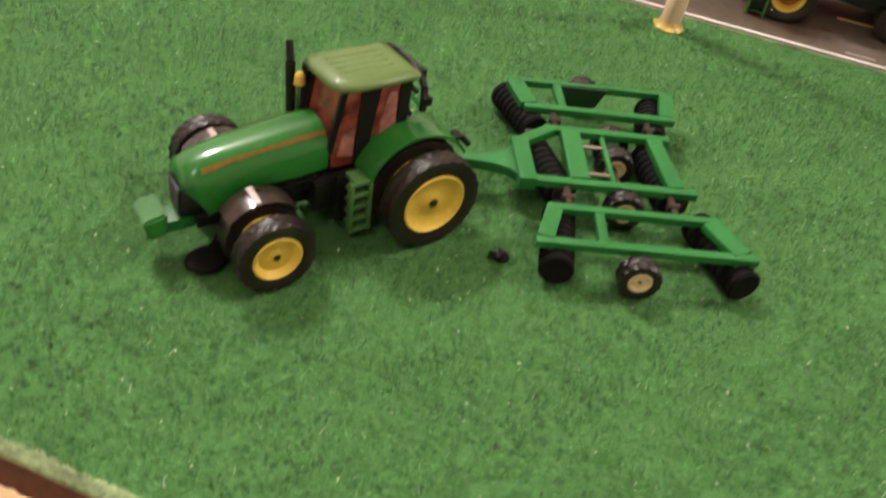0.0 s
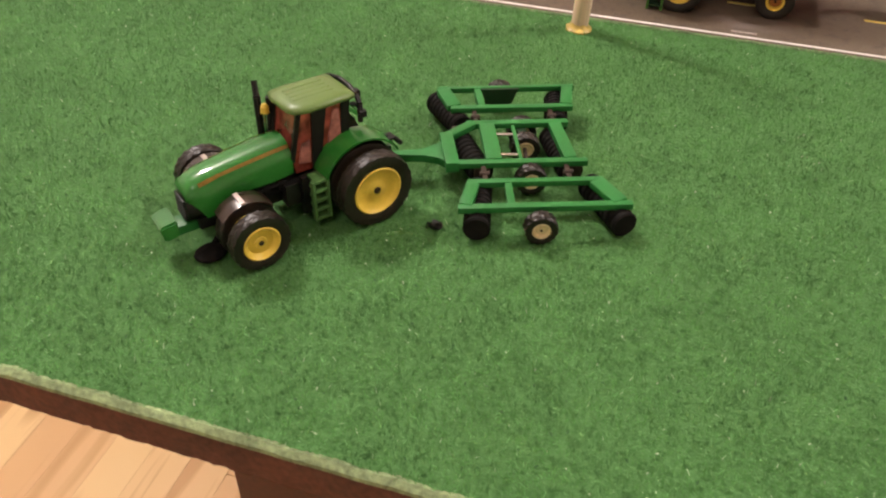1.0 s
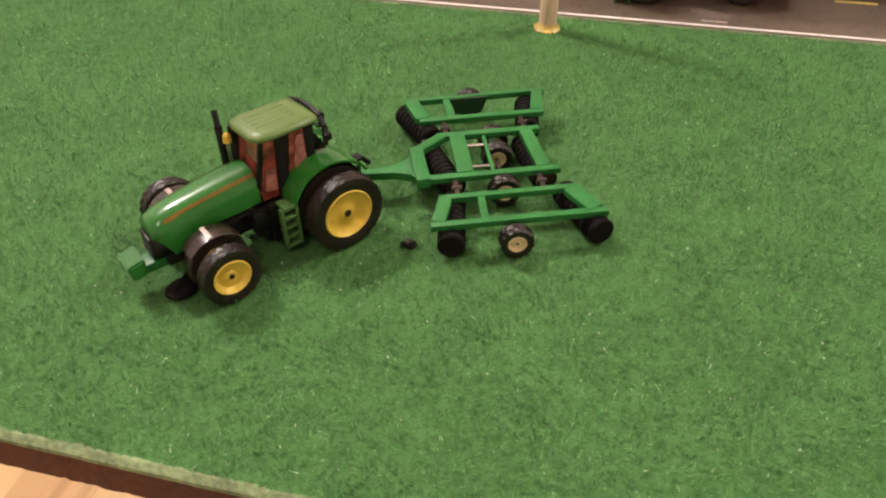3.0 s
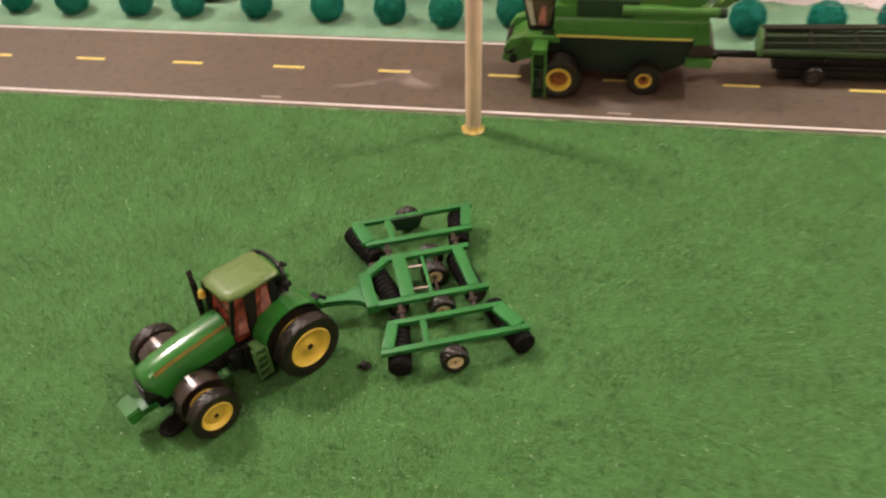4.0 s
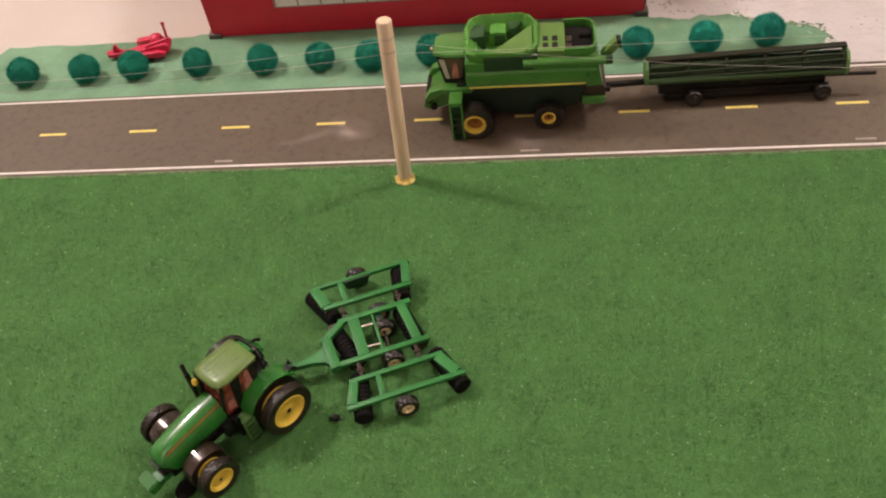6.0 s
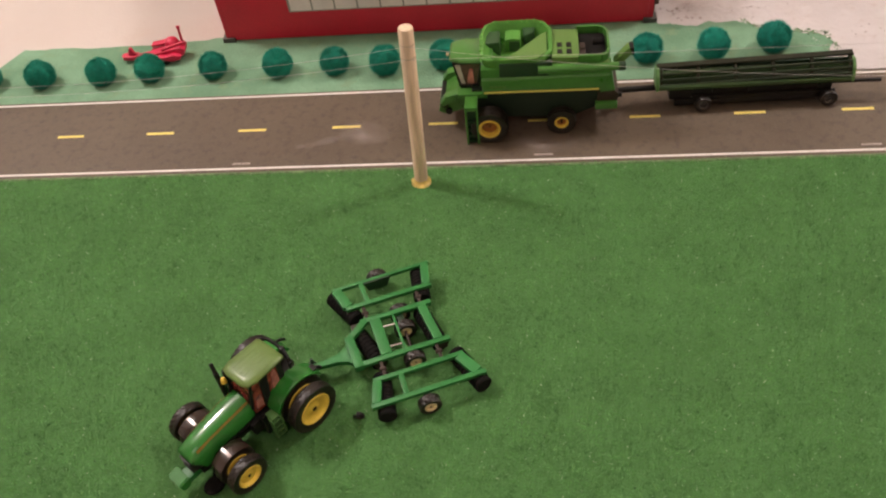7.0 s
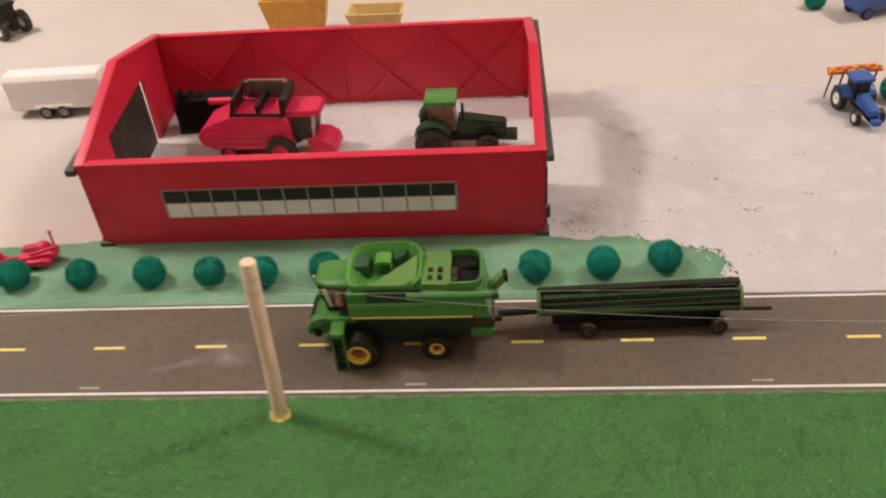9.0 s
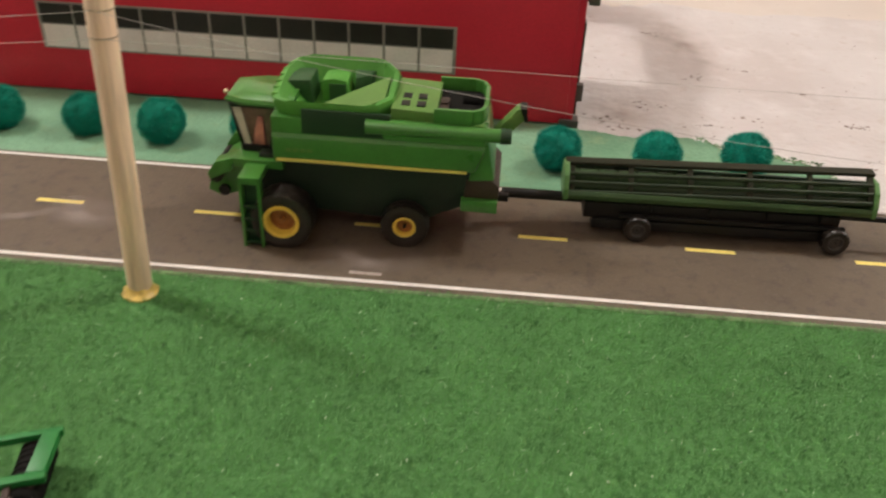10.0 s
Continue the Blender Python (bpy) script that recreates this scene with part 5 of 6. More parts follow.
header_trailer(pose(0.2052, 0.0202, 0.0004, 0, 0, 1.3), "black toy header trailer with small wheels on the road")


def squeeze(bm):
    for v in bm.verts:
        v.co.y = 8.5 + (v.co.y - 8.5) * 0.63


def tilt_reel(bm):
    """The reel sits askew: its far end is higher."""
    for v in bm.verts:
        v.co.z += (v.co.x / 136.0 - 0.5) * 3.2 - 0.5


def header(m, label):
    """A grain header; x along its width, y away from the road's near edge."""
    h = thing("grain_header", m, label, "header")
    L = 136.0
    bm = nb()
    prism(bm, [(-15, 4.5), (-15.6, 5.5), (-13, 6.2), (-2, 5.0), (4, 8), (6.5, 15), (8.5, 15), (8.5, 3.2), (-12, 3.0)], "x", 0, L, 0.4)
    squeeze(bm)
    part("trough", bm, M_GREEN_DARK, h, "dark green trough")
    bm = nb()
    prism(bm, [(-16.6, 4.4), (-17.2, 6.6), (-15.6, 8.4), (-13.0, 7.6), (-13.0, 4.2)], "x", 0, L, 0.4)
    squeeze(bm)
    part("front_lip", bm, M_OLIVE, h, "olive green front lip")
    for x0, x1 in ((-2.2, 0.0), (L, L + 2.2)):
        bm = nb()
        prism(bm, [(-17, 4), (-16.6, 9), (-12, 15), (-5, 18.4), (6, 18.0), (8.5, 14), (8.5, 3.4), (-12, 3.2)], "x", x0, x1, 0.4)
        squeeze(bm)
        part("end_plate", bm, M_STEP, h, "green end plate")
    bm = nb()
    rod(bm, (0.5, -1.5, 11.2), (L - 0.5, -1.5, 11.2), 4.4, None, 18)
    squeeze(bm)
    auger = part("auger", bm, M_OLIVE, h, "olive green auger drum")
    # raised flights winding round the drum from both ends
    bm = nb()
    for k in range(2):
        prev = None
        for i in range(121):
            x = 2 + i * 0.5 if k == 0 else L - 2 - i * 0.5
            a = i * 0.36
            row = [bm.verts.new((x, -1.5 + r * math.cos(a), 11.2 + r * math.sin(a))) for r in (4.2, 5.3)]
            if prev:
                bm.faces.new((prev[0], prev[1], row[1], row[0]))
            prev = row
    bmesh.ops.solidify(bm, geom=bm.faces[:], thickness=0.3)
    squeeze(bm)
    part("flight", bm, M_OLIVE, auger)
    bm = nb()
    rod(bm, (0.5, -9.6, 9.4), (L - 0.5, -9.6, 9.4), 2.3, None, 16)
    squeeze(bm)
    part("feed_roller", bm, M_HEADER, h, "dark olive feed roller")
    # reel: a broad dark top board, posts that come down over the drum, thin bats
    bm = nb()
    prism(bm, [(-1.2, 18.8), (-1.2, 20.4), (6.4, 20.9), (6.6, 19.2)], "x", -1.5, L + 0.5, 0.4)
    squeeze(bm)
    tilt_reel(bm)
    rail = part("reel_rail", bm, M_REEL, h, "very dark olive reel board")
    for i in range(6):
        x = 1.5 + (L - 3) * i / 5
        bm = nb()
        prism(bm, [(0.6, 19.6), (2.0, 18.6), (-8.0, 13.2), (-13.6, 8.6), (-14.8, 9.4), (-9.2, 15.0)], "x", x - 1.2, x + 1.2, 0.2)
        squeeze(bm)
        tilt_reel(bm)
        part("reel_post", bm, M_REEL, rail)
    for y, z in ((-13.8, 9.4), (-10.6, 13.0), (-6.4, 16.2)):
        bm = nb()
        rod(bm, (0.5, y, z), (L - 0.5, y, z), 1.15, None, 8)
        squeeze(bm)
        tilt_reel(bm)
        part("bat", bm, M_HEADER, rail)
    return h


header(pose(0.1730, 0.0138, 0.0140, 0, 0, 1.3), "dark green toy grain header with dark reel, on its trailer")


# ---------------------------------------------------------------- the pole and its wires
def dowel(x, y, top, label):
    p = thing("pole", pose(x, y, 0, -1.2, 2.0, 0), label, "pole", "poles")
    bm = nb()
    lathe(bm, [(0.01, 0), (4.8, 0), (4.8, top - 0.6), (4.3, top), (0.01, top)], 28, axis="z")
    part("post", bm, M_WOOD, p)
    bm = nb()
    lathe(bm, [(4.7, 4.2), (5.2, 2.4), (6.0, 1.4), (7.2, 0.7), (7.2, -0.5), (4.7, -0.5)], 28, axis="z")
    for v in bm.verts:
        k = 1 + 0.16 * noise.noise((v.co.x * 0.4, v.co.y * 0.4, 1.0))
        v.co.x, v.co.y = v.co.x * k, v.co.y * k
    part("glue_collar", bm, M_GLUE, p, "dried yellow glue round the foot")
    bm = nb()
    lathe(bm, [(4.7, -0.35), (5.0, -0.25), (5.0, 0.25), (4.7, 0.35)], 24, (0, 0, 107), axis="z")
    lathe(bm, [(4.7, -0.35), (5.0, -0.25), (5.0, 0.25), (4.7, 0.35)], 24, (0, 0, 116.5), axis="z")
    part("thread_wrap", bm, mat("greyed_thread", (0.52, 0.40, 0.28), 0.8, var=0.3), p, "thread tied round the post")
    return p


dowel(-0.0005, -0.0640, 127.5, "bare wooden dowel pole glued upright in the turf")
dowel(-0.530, -0.0640, 127.5, "bare wooden dowel pole glued upright in the turf")
dowel(0.830, -0.0640, 127.5, "bare wooden dowel pole glued upright in the turf")


def wire(pts, label):
    cu = bpy.data.curves.new("wire", "CURVE")
    cu.dimensions, cu.bevel_depth, cu.bevel_resolution = "3D", 0.00010, 1
    sp = cu.splines.new("POLY")
    sp.points.add(len(pts) - 1)
    for p, q in zip(sp.points, pts):
        p.co = (*q, 1)
    cu.materials.append(M_THREAD)
    tagged(new("wire", cu), label, "wire", "wires of the pole")


def span(x0, z0, x1, z1, sag, y, n=24):
    return [(x0 + (x1 - x0) * i / n, y, z0 + (z1 - z0) * i / n - 4 * sag * (i / n) * (1 - i / n)) for i in range(n + 1)]


wire(span(-0.5265, 0.107, 0.0030, 0.107, 0.0155, -0.0665), "fine white thread strung as a wire between poles")
wire(span(0.0030, 0.107, 0.8335, 0.107, 0.003, -0.0665), "fine white thread strung taut between poles")
wire(span(-0.5262, 0.1165, 0.0034, 0.1165, 0.0175, -0.0663), "fine white thread strung as a wire between poles")
wire(span(0.0034, 0.1165, 0.8338, 0.1165, 0.040, -0.0663), "slack fine white thread hanging between poles")


# ---------------------------------------------------------------- bushes
def pompom(seed, r, material):
    """A wool ball: a lumpy core and many short fibres."""
    rng = random.Random(seed)
    bm = nb()
    bmesh.ops.create_icosphere(bm, subdivisions=4, radius=r * 0.85)
    for v in bm.verts:
        v.co *= 1 + 0.09 * noise.noise(v.co * (2.2 / r) + Vector((seed, 0, 0))) + rng.uniform(-0.012, 0.012)
    for _ in range(9000):
        d = Vector((rng.gauss(0, 1), rng.gauss(0, 1), rng.gauss(0, 1))).normalized()
        if d.z < -0.85:
            continue
        t = d.orthogonal().normalized()
        t = (t * math.cos(rng.uniform(0, 6.3)) + d.cross(t) * math.sin(rng.uniform(0, 6.3))).normalized()
        lump = 1 + 0.09 * noise.noise(d * 2.2 + Vector((seed, 0, 0)))
        base = d * r * 0.82 * lump
        tip = d * r * lump * rng.uniform(0.95, 1.07) + t * r * rng.uniform(0, 0.12)
        w = t.cross(d).normalized() * r * 0.009
        bm.faces.new([bm.verts.new(p) for p in (base - w, base + w, tip)])
    me = mesh_of(bm, "bush", smooth=60)
    me.materials.append(material)
    return me


POMS = [pompom(s, 12.9, M_POM) for s in (1, 2, 3)]
POMS_LIGHT = [pompom(s, 12.9, M_POM_LIGHT) for s in (4, 5)]
spots = [(-508, 73, 0), (-449, 73, 0), (-394, 73, 0), (-345, 72.5, 0), (-289.5, 73, 0), (-246, 75, 0), (-190, 75.5, 0), (-133, 74.5, 0), (-84, 74, 0), (-41, 71.5, 0), (9, 75, 0),
         (171.5, 71.5, 1), (223.5, 73.5, 1), (270.5, 78.5, 1)]
rng = random.Random(3)
for i, (x, y, light) in enumerate(spots):
    ob = new("bush", (POMS_LIGHT if light else POMS)[i % (2 if light else 3)])
    k = 1.0 + rng.uniform(-0.05, 0.06)
    ob.matrix_basis = pose(x / 1000, y / 1000, (11.2 if light else 10.4) * k / 1000, rng.uniform(-20, 20), rng.uniform(-20, 20), rng.uniform(0, 360)) @ Matrix.Diagonal((k, k, k * 0.97, 1))
    tagged(ob, "blue-green wool pompom as a bush on the verge" if light else "dark teal wool pompom as a bush on the verge", "bush", "bushes along the road")


# ---------------------------------------------------------------- the barn
BX0, BX1, BY0, BY1, BZ, PEAK_Y, PEAK_Z = -191.0, 182.0, 125.0, 367.5, 78.0, 247.0, 107.5


def barn(m, label):
    b = thing("barn", m, label, "barn")
    T = 4.0
    # front and back walls
    bm = nb()
    quad_box(bm, BX0 + T, BX1 - T, BY0, BY0 + T, 1.5, BZ, 0.4)
    part("front_wall", bm, M_RED, b)
    bm = nb()
    quad_box(bm, BX0 - 1, BX1 + 1, BY0 - 1.2, BY0 + 7.5, BZ, BZ + 3.0, 0.6)
    part("front_rim", bm, M_RED, b)
    bm = nb()
    quad_box(bm, BX0 + T, BX1 - T, BY1 - T, BY1, 1.5, BZ, 0.4)
    back = part("back_wall", bm, M_RED, b)
    bm = nb()
    quad_box(bm, BX0 - 1, BX1 + 1, BY1 - 6.0, BY1 + 1.2, BZ, BZ + 3.0, 0.6)
    part("back_rim", bm, M_RED, b)
    # crossed ribs on the back wall, thin and low
    bays = 4
    w = (BX1 - BX0 - 2 * T) / bays
    for i in range(1, bays):
        x = BX0 + T + i * w
        bm = nb()
        quad_box(bm, x - 1.2, x + 1.2, BY1 - T - 1.0, BY1 - T, 1.5, BZ, 0.2)
        part("rib", bm, M_RED, back)
    for i in range(bays):
        xa, xb = BX0 + T + i * w, BX0 + T + (i + 1) * w
        for k, (x0, x1) in enumerate(((xa, xa + 0.83 * w), (xb, xb - 0.83 * w))):
            z0, z1 = BZ - 1, 2.0
            d = Vector((x1 - x0, z1 - z0)).normalized()
            n = Vector((-d.y, d.x)) * 1.7
            bm = nb()
            prism(bm, [(x0 + n.x, z0 + n.y), (x1 + n.x, z1 + n.y), (x1 - n.x, z1 - n.y), (x0 - n.x, z0 - n.y)], "y", BY1 - T - 2.4 - 0.3 * k, BY1 - T + 0.2)
            part("brace", bm, M_RED, back)
        bm = nb()
        xm, zm = (xa + xb) / 2, BZ - (BZ - 3) * 0.5 / 0.83
        lathe(bm, [(0.01, BY1 - T - 4.0), (2.6, BY1 - T - 3.8), (3.0, BY1 - T)], 12, (xm, 0, zm))
        part("boss", bm, M_RED, back)
    # gable ends; the western one has a door opening
    door_y0, door_y1, door_z = 190.0, 302.0, 68.0
    bm = nb()
    prism(bm, [(BY0, 1.5), (door_y0, 1.5), (door_y0, door_z), (door_y1, door_z), (door_y1, 1.5), (BY1, 1.5), (BY1, BZ), (PEAK_Y, PEAK_Z), (BY0, BZ)], "x", BX0, BX0 + T)
    west = part("gable_wall", bm, M_RED, b)
    bm = nb()
    prism(bm, [(BY0, 1.5), (200, 1.5), (200, door_z), (318, door_z), (318, 1.5), (BY1, 1.5), (BY1, BZ), (PEAK_Y, PEAK_Z), (BY0, BZ)], "x", BX1 - T, BX1)
    part("gable_wall", bm, M_RED, b, "red gable wall with an open doorway")
    for x0, x1 in ((BX0 - 0.5, BX0 + 8.0), (BX1 - 8.0, BX1 + 0.5)):
        bm = nb()
        prism(bm, [(BY0 - 1, BZ), (PEAK_Y, PEAK_Z), (BY1 + 1, BZ), (BY1 + 1, BZ + 3.2), (PEAK_Y, PEAK_Z + 3.4), (BY0 - 1, BZ + 3.2)], "x", x0, x1, 0.5)
        part("gable_rim", bm, M_RED, b)
    for x0, x1 in ((BX0 - 9.0, BX0 - 0.6), (BX1 + 0.6, BX1 + 6.5)):
        bm = nb()
        quad_box(bm, x0, x1, BY0 - 3, BY1 + 3, BZ - 6.0, BZ - 0.5, 0.6)
        part("verge_board", bm, M_GREY, b, "dark grey board under the gable")
    # sliding door on the western side, a little ajar
    bm = nb()
    quad_box(bm, BX0 + 0.8, BX0 + 2.6, door_y0 + 0.3, door_y1 - 9.0, 1.8, door_z - 0.4, 0.2)
    slide = part("barn_door", bm, M_DOOR, b, "dark grey ribbed sliding door, ajar")
    for i in range(9):
        y = door_y0 + 4 + i * 11.0
        bm = nb()
        quad_box(bm, BX0 + 2.4, BX0 + 2.8, y, y + 1.0, 2.2, door_z - 1.2)
        part("door_rib", bm, M_DOOR, slide)
    bm = nb()
    quad_box(bm, BX1 + 0.3, BX1 + 2.4, BY0 + 10, 196, 2.0, 58, 0.4)
    part("side_door", bm, M_DOOR, b, "dark grey sliding door pushed open")
    for y in (BY0 + 4, BY1 - 50):
        bm = nb()
        quad_box(bm, BX1 + 0.2, BX1 + 4.5, y, y + 5, 14, 24, 0.5)
        part("door_stop", bm, M_GREY, b)
    # corner feet
    for x in (BX0 - 3.5, BX1 - 8.0):
        for y in (BY0 - 2.5, BY1 - 8.0):
            bm = nb()
            quad_box(bm, x, x + 11.5, y, y + 10.5, -0.6, 4.6, 0.8)
            part("corner_foot", bm, M_GREY, b, "dark grey corner foot")
    bm = nb()
    quad_box(bm, BX0 + T, BX1 - T, BY0 + T, BY1 - T, -0.4, 1.4)
    part("barn_floor", bm, mat("pale_grey_floor", (0.56, 0.53, 0.51), 0.5, var=0.10, fine=120, coarse=18), b, "pale grey barn floor", 0)
    # printed strip of twelve windows
    wx0, wx1, wz0, wz1 = -127.0, 111.5, 28.3, 53.5
    bm = nb()
    quad_box(bm, wx0 - 1.2, wx1 + 1.2, BY0 - 0.5, BY0 + 0.3, wz0 - 1.2, wz1 + 1.2)
    strip = part("window_strip", bm, M_WINLINE, b, "grey frame of twelve printed windows", 0)
    step = (wx1 - wx0) / 12
    for i in range(12):
        x0, x1 = wx0 + i * step + 0.75, wx0 + (i + 1) * step - 0.75
        bm = nb()
        quad_box(bm, x0, x1, BY0 - 0.8, BY0 - 0.2, wz0, wz0 + 13.0)
        part("pane", bm, M_PAPER, strip, "white lower pane", 0)
        bm = nb()
        quad_box(bm, x0, x1, BY0 - 0.8, BY0 - 0.2, wz0 + 14.0, wz1)
        part("pane", bm, M_PRINT_BLACK, strip, "black upper pane", 0)
    return b


def splay(ob):
    """The plastic walls have warped: the western end runs outwards and the back stands a little higher."""
    for o in ob.children_recursive:
        for v in o.data.vertices:
            x, y, z = (c * 1000 for c in v.co)
            k = (y - BY0) / (BY1 - BY0)
            v.co.x = (x - 13.0 * k * (BX1 - x) / (BX1 - BX0) - 2.0 * k) / 1000
            v.co.z = z * (1 + 0.05 * k) / 1000


splay(barn(pose(0, 0, 0), "roofless red plastic toy barn with a strip of windows"))


# ---------------------------------------------------------------- toys in and behind the barn
def red_combine(m, label):
    c = thing("combine_harvester", m, label, "combine")
    R = M_RED_TOY
    for s in (1, -1):
        wheel(c, 0, s * 20, 12.5, 12.8, 9, 7, M_RED_TOY, s, 18, 1.2, "red rim")
        wheel(c, -48, s * 15, 8, 8.2, 6, 4.2, M_RED_TOY, s, 16, 0.8, "red rim")
    bm = nb()
    prism(bm, [(10, 13), (10, 40), (4, 43), (-40, 43), (-56, 37), (-67, 32), (-73, 24), (-70, 15), (-58, 11)], "y", -18, 18, 3.0)
    body = part("body", bm, R, c, "bright red body with rounded corners")
    for s in (1, -1):
        for z0, z1, x0, x1 in ((16, 17.2, -60, -8), (22, 23.2, -62, -4), (28, 29.2, -62, 0)):
            bm = nb()
            quad_box(bm, x0, x1, *sorted((s * 17.6, s * 18.8)), z0, z1, 0.3)
            part("side_rib", bm, R, body)
    bm = nb()
    loft(bm, [[(27, -9, 18), (27, 9, 18), (11, 11, 18), (11, -11, 18)], [(31, -11, 42), (31, 11, 42), (10.5, 13, 42), (10.5, -13, 42)]])
    cab = part("cab", bm, M_BROWN, c, "dark brown cab windows")
    # windscreen edges, with the same reflection painted in as a pale tint
    for s in (1, -1):
        bm = nb()
        loft(bm, [[(27.4, s * 8.6, 18), (25.4, s * 9.2, 18), (25.4, s * 9.8, 18), (27.8, s * 9.2, 18)], [(31.4, s * 10.6, 42), (28.4, s * 11.2, 42), (28.4, s * 11.9, 42), (31.8, s * 11.2, 42)]])
        part("windscreen_edge", bm, M_GLASS_REFLECTION, cab, "windscreen edge with its reflection painted pale")
    bm = nb()
    out = [(36, 11), (30, 14), (6, 14), (6, -14), (30, -14), (36, -11)]
    loft(bm, [[(x, y, 41.8) for x, y in out], [(x * 1.01, y * 1.02, 43.5) for x, y in out], [(x * 0.96, y * 0.93, 46.5) for x, y in out]])
    part("cab_roof", bm, R, c, "red overhanging cab roof")
    # tank extension: a grey back sheet, black tilted ends, red well and a dark divider
    bm = nb()
    prism(bm, [(-34, 44), (-32, 60), (4, 60), (6, 44)], "y", 14.6, 16.4, 0.4)
    ext = part("tank_extension", bm, M_GREY, c, "grey sheet behind the tank")
    for x0, x1 in ((-40, -35), (4, 6.5)):
        bm = nb()
        loft(bm, [[(x0, -17, 43), (x0 + 3, -17, 43), (x0 + 3, 16, 43), (x0, 16, 43)], [(x0 + (3 if x0 < 0 else 0), -14, 57), (x0 + 6, -14, 57), (x0 + 6, 16, 60), (x0 + (3 if x0 < 0 else 0), 16, 60)]])
        part("end_sheet", bm, M_BLACK, ext, "black tilted end sheet")
    bm = nb()
    quad_box(bm, -17, -14, -16, 14, 44.5, 52, 0.4)
    quad_box(bm, -36, 6, -18.2, -16.6, 43.6, 46.4, 0.4)
    part("divider", bm, M_BLACK, ext)
    bm = nb()
    quad_box(bm, 1.0, 5.4, 12.6, 14.4, 50, 60.4, 0.3)
    quad_box(bm, -33, -30, 12.6, 14.4, 50, 60.4, 0.3)
    quad_box(bm, -31, 4, 15.0, 16.8, 59.4, 61.0, 0.4)
    part("bright_edge", bm, M_CHROME, ext, "bright metal edge")
    bm = nb()
    prism(bm, [(22, 8), (22, 20), (36, 19), (44, 14), (46, 6), (30, 4)], "y", -14, 14, 1.6)
    part("feeder_house", bm, R, c, "bright red feeder house")
    bm = nb()
    rod(bm, (-30, 19, 40), (-70, 17, 40), 3)
    part("unloading_auger", bm, R, c)
    return c


red_combine(pose(-0.058, 0.268, 0.0014, 0, 0, -4) @ Matrix.Scale(1.12, 4), "bright red toy combine harvester parked inside the barn")


def small_tractor(m, label, paint, roof_paint, cat="tractor", glass=None):
    t = thing("tractor", m, label, cat)
    for s in (1, -1):
        wheel(t, 0, s * 17, 13.5, 13.8, 8, 7, M_BROWN if paint is M_GREEN_DARK else M_WHITE, s, 20, 1.0)
        wheel(t, 40, s * 14, 8.6, 8.8, 5.5, 4.5, M_BROWN if paint is M_GREEN_DARK else M_WHITE, s, 16, 0.8)
    bm = nb()
    quad_box(bm, -8, 54, -4.5, 4.5, 8, 18, 0.8)
    part("chassis", bm, M_BLACK, t)
    bm = nb()
    loft(bm, [[(18, -7, 15), (18, 7, 15), (18, 7, 28), (18, -7, 28)], [(54, -5.6, 14), (54, 5.6, 14), (54, 5.6, 23), (54, -5.6, 23)]])
    bmesh.ops.bevel(bm, geom=bm.edges[:], offset=1.2, segments=2, affect="EDGES")
    part("hood", bm, paint, t)
    bm = nb()
    loft(bm, [[(-4, -9, 19), (17, -8, 19), (17, 8, 19), (-4, 9, 19)], [(-3, -10, 40), (15, -9, 40), (15, 9, 40), (-3, 10, 40)]])
    part("cab", bm, glass or M_CAB, t, "tinted cab windows")
    bm = nb()
    quad_box(bm, -6, 18, -12, 12, 40, 44.5, 1.5)
    part("roof", bm, roof_paint, t)
    for s in (1, -1):
        bm = nb()
        lathe(bm, [(14.6, 8 * s), (15.6, 8.6 * s), (15.6, 20 * s), (14.8, 20 * s), (14.6, 8 * s)], 14, (0, 0, 13.5), "y", 30, 120)
        part("mudguard", bm, paint, t)
    bm = nb()
    rod(bm, (22, -5, 26), (22, -5, 40), 1.1)
    part("exhaust", bm, M_BLACK, t)
    bm = nb()
    quad_box(bm, 54, 62, -5, 5, 8, 14, 0.6)
    part("front_weight", bm, paint, t)
    return t


small_tractor(pose(0.0855, 0.266, 0.0014, 0, 0, -2) @ Matrix.Scale(1.25, 4), "dark green toy tractor with a bright green roof inside the barn", M_GREEN_DARK, M_COMBINE, glass=M_TAN_GLASS)


def dark_implement(m, label):
    t = thing("implement", m, label, "implement")
    bm = nb()
    prism(bm, [(-24, 3), (20, 3), (24, 14), (44, 27), (44, 29.5), (-16, 30.5), (-24, 24)], "y", -9, 9, 1.2)
    part("housing", bm, M_DISC, t)
    for x, h in ((-20, 37), (-12, 35), (-2, 33)):
        bm = nb()
        prism(bm, [(x - 2, 29), (x - 0.6, h), (x + 1.6, h - 1), (x + 3, 29)], "y", -5, 5, 0.4)
        part("tine", bm, M_BLACK, t)
    bm = nb()
    quad_box(bm, -24, 22, -10, 10, 0, 4, 0.8)
    part("skid", bm, M_BLACK, t)
    return t


dark_implement(pose(-0.152, 0.322, 0.0014, 0, 0, 5) @ Matrix.Scale(1.2, 4), "black toy implement with short tines inside the barn")


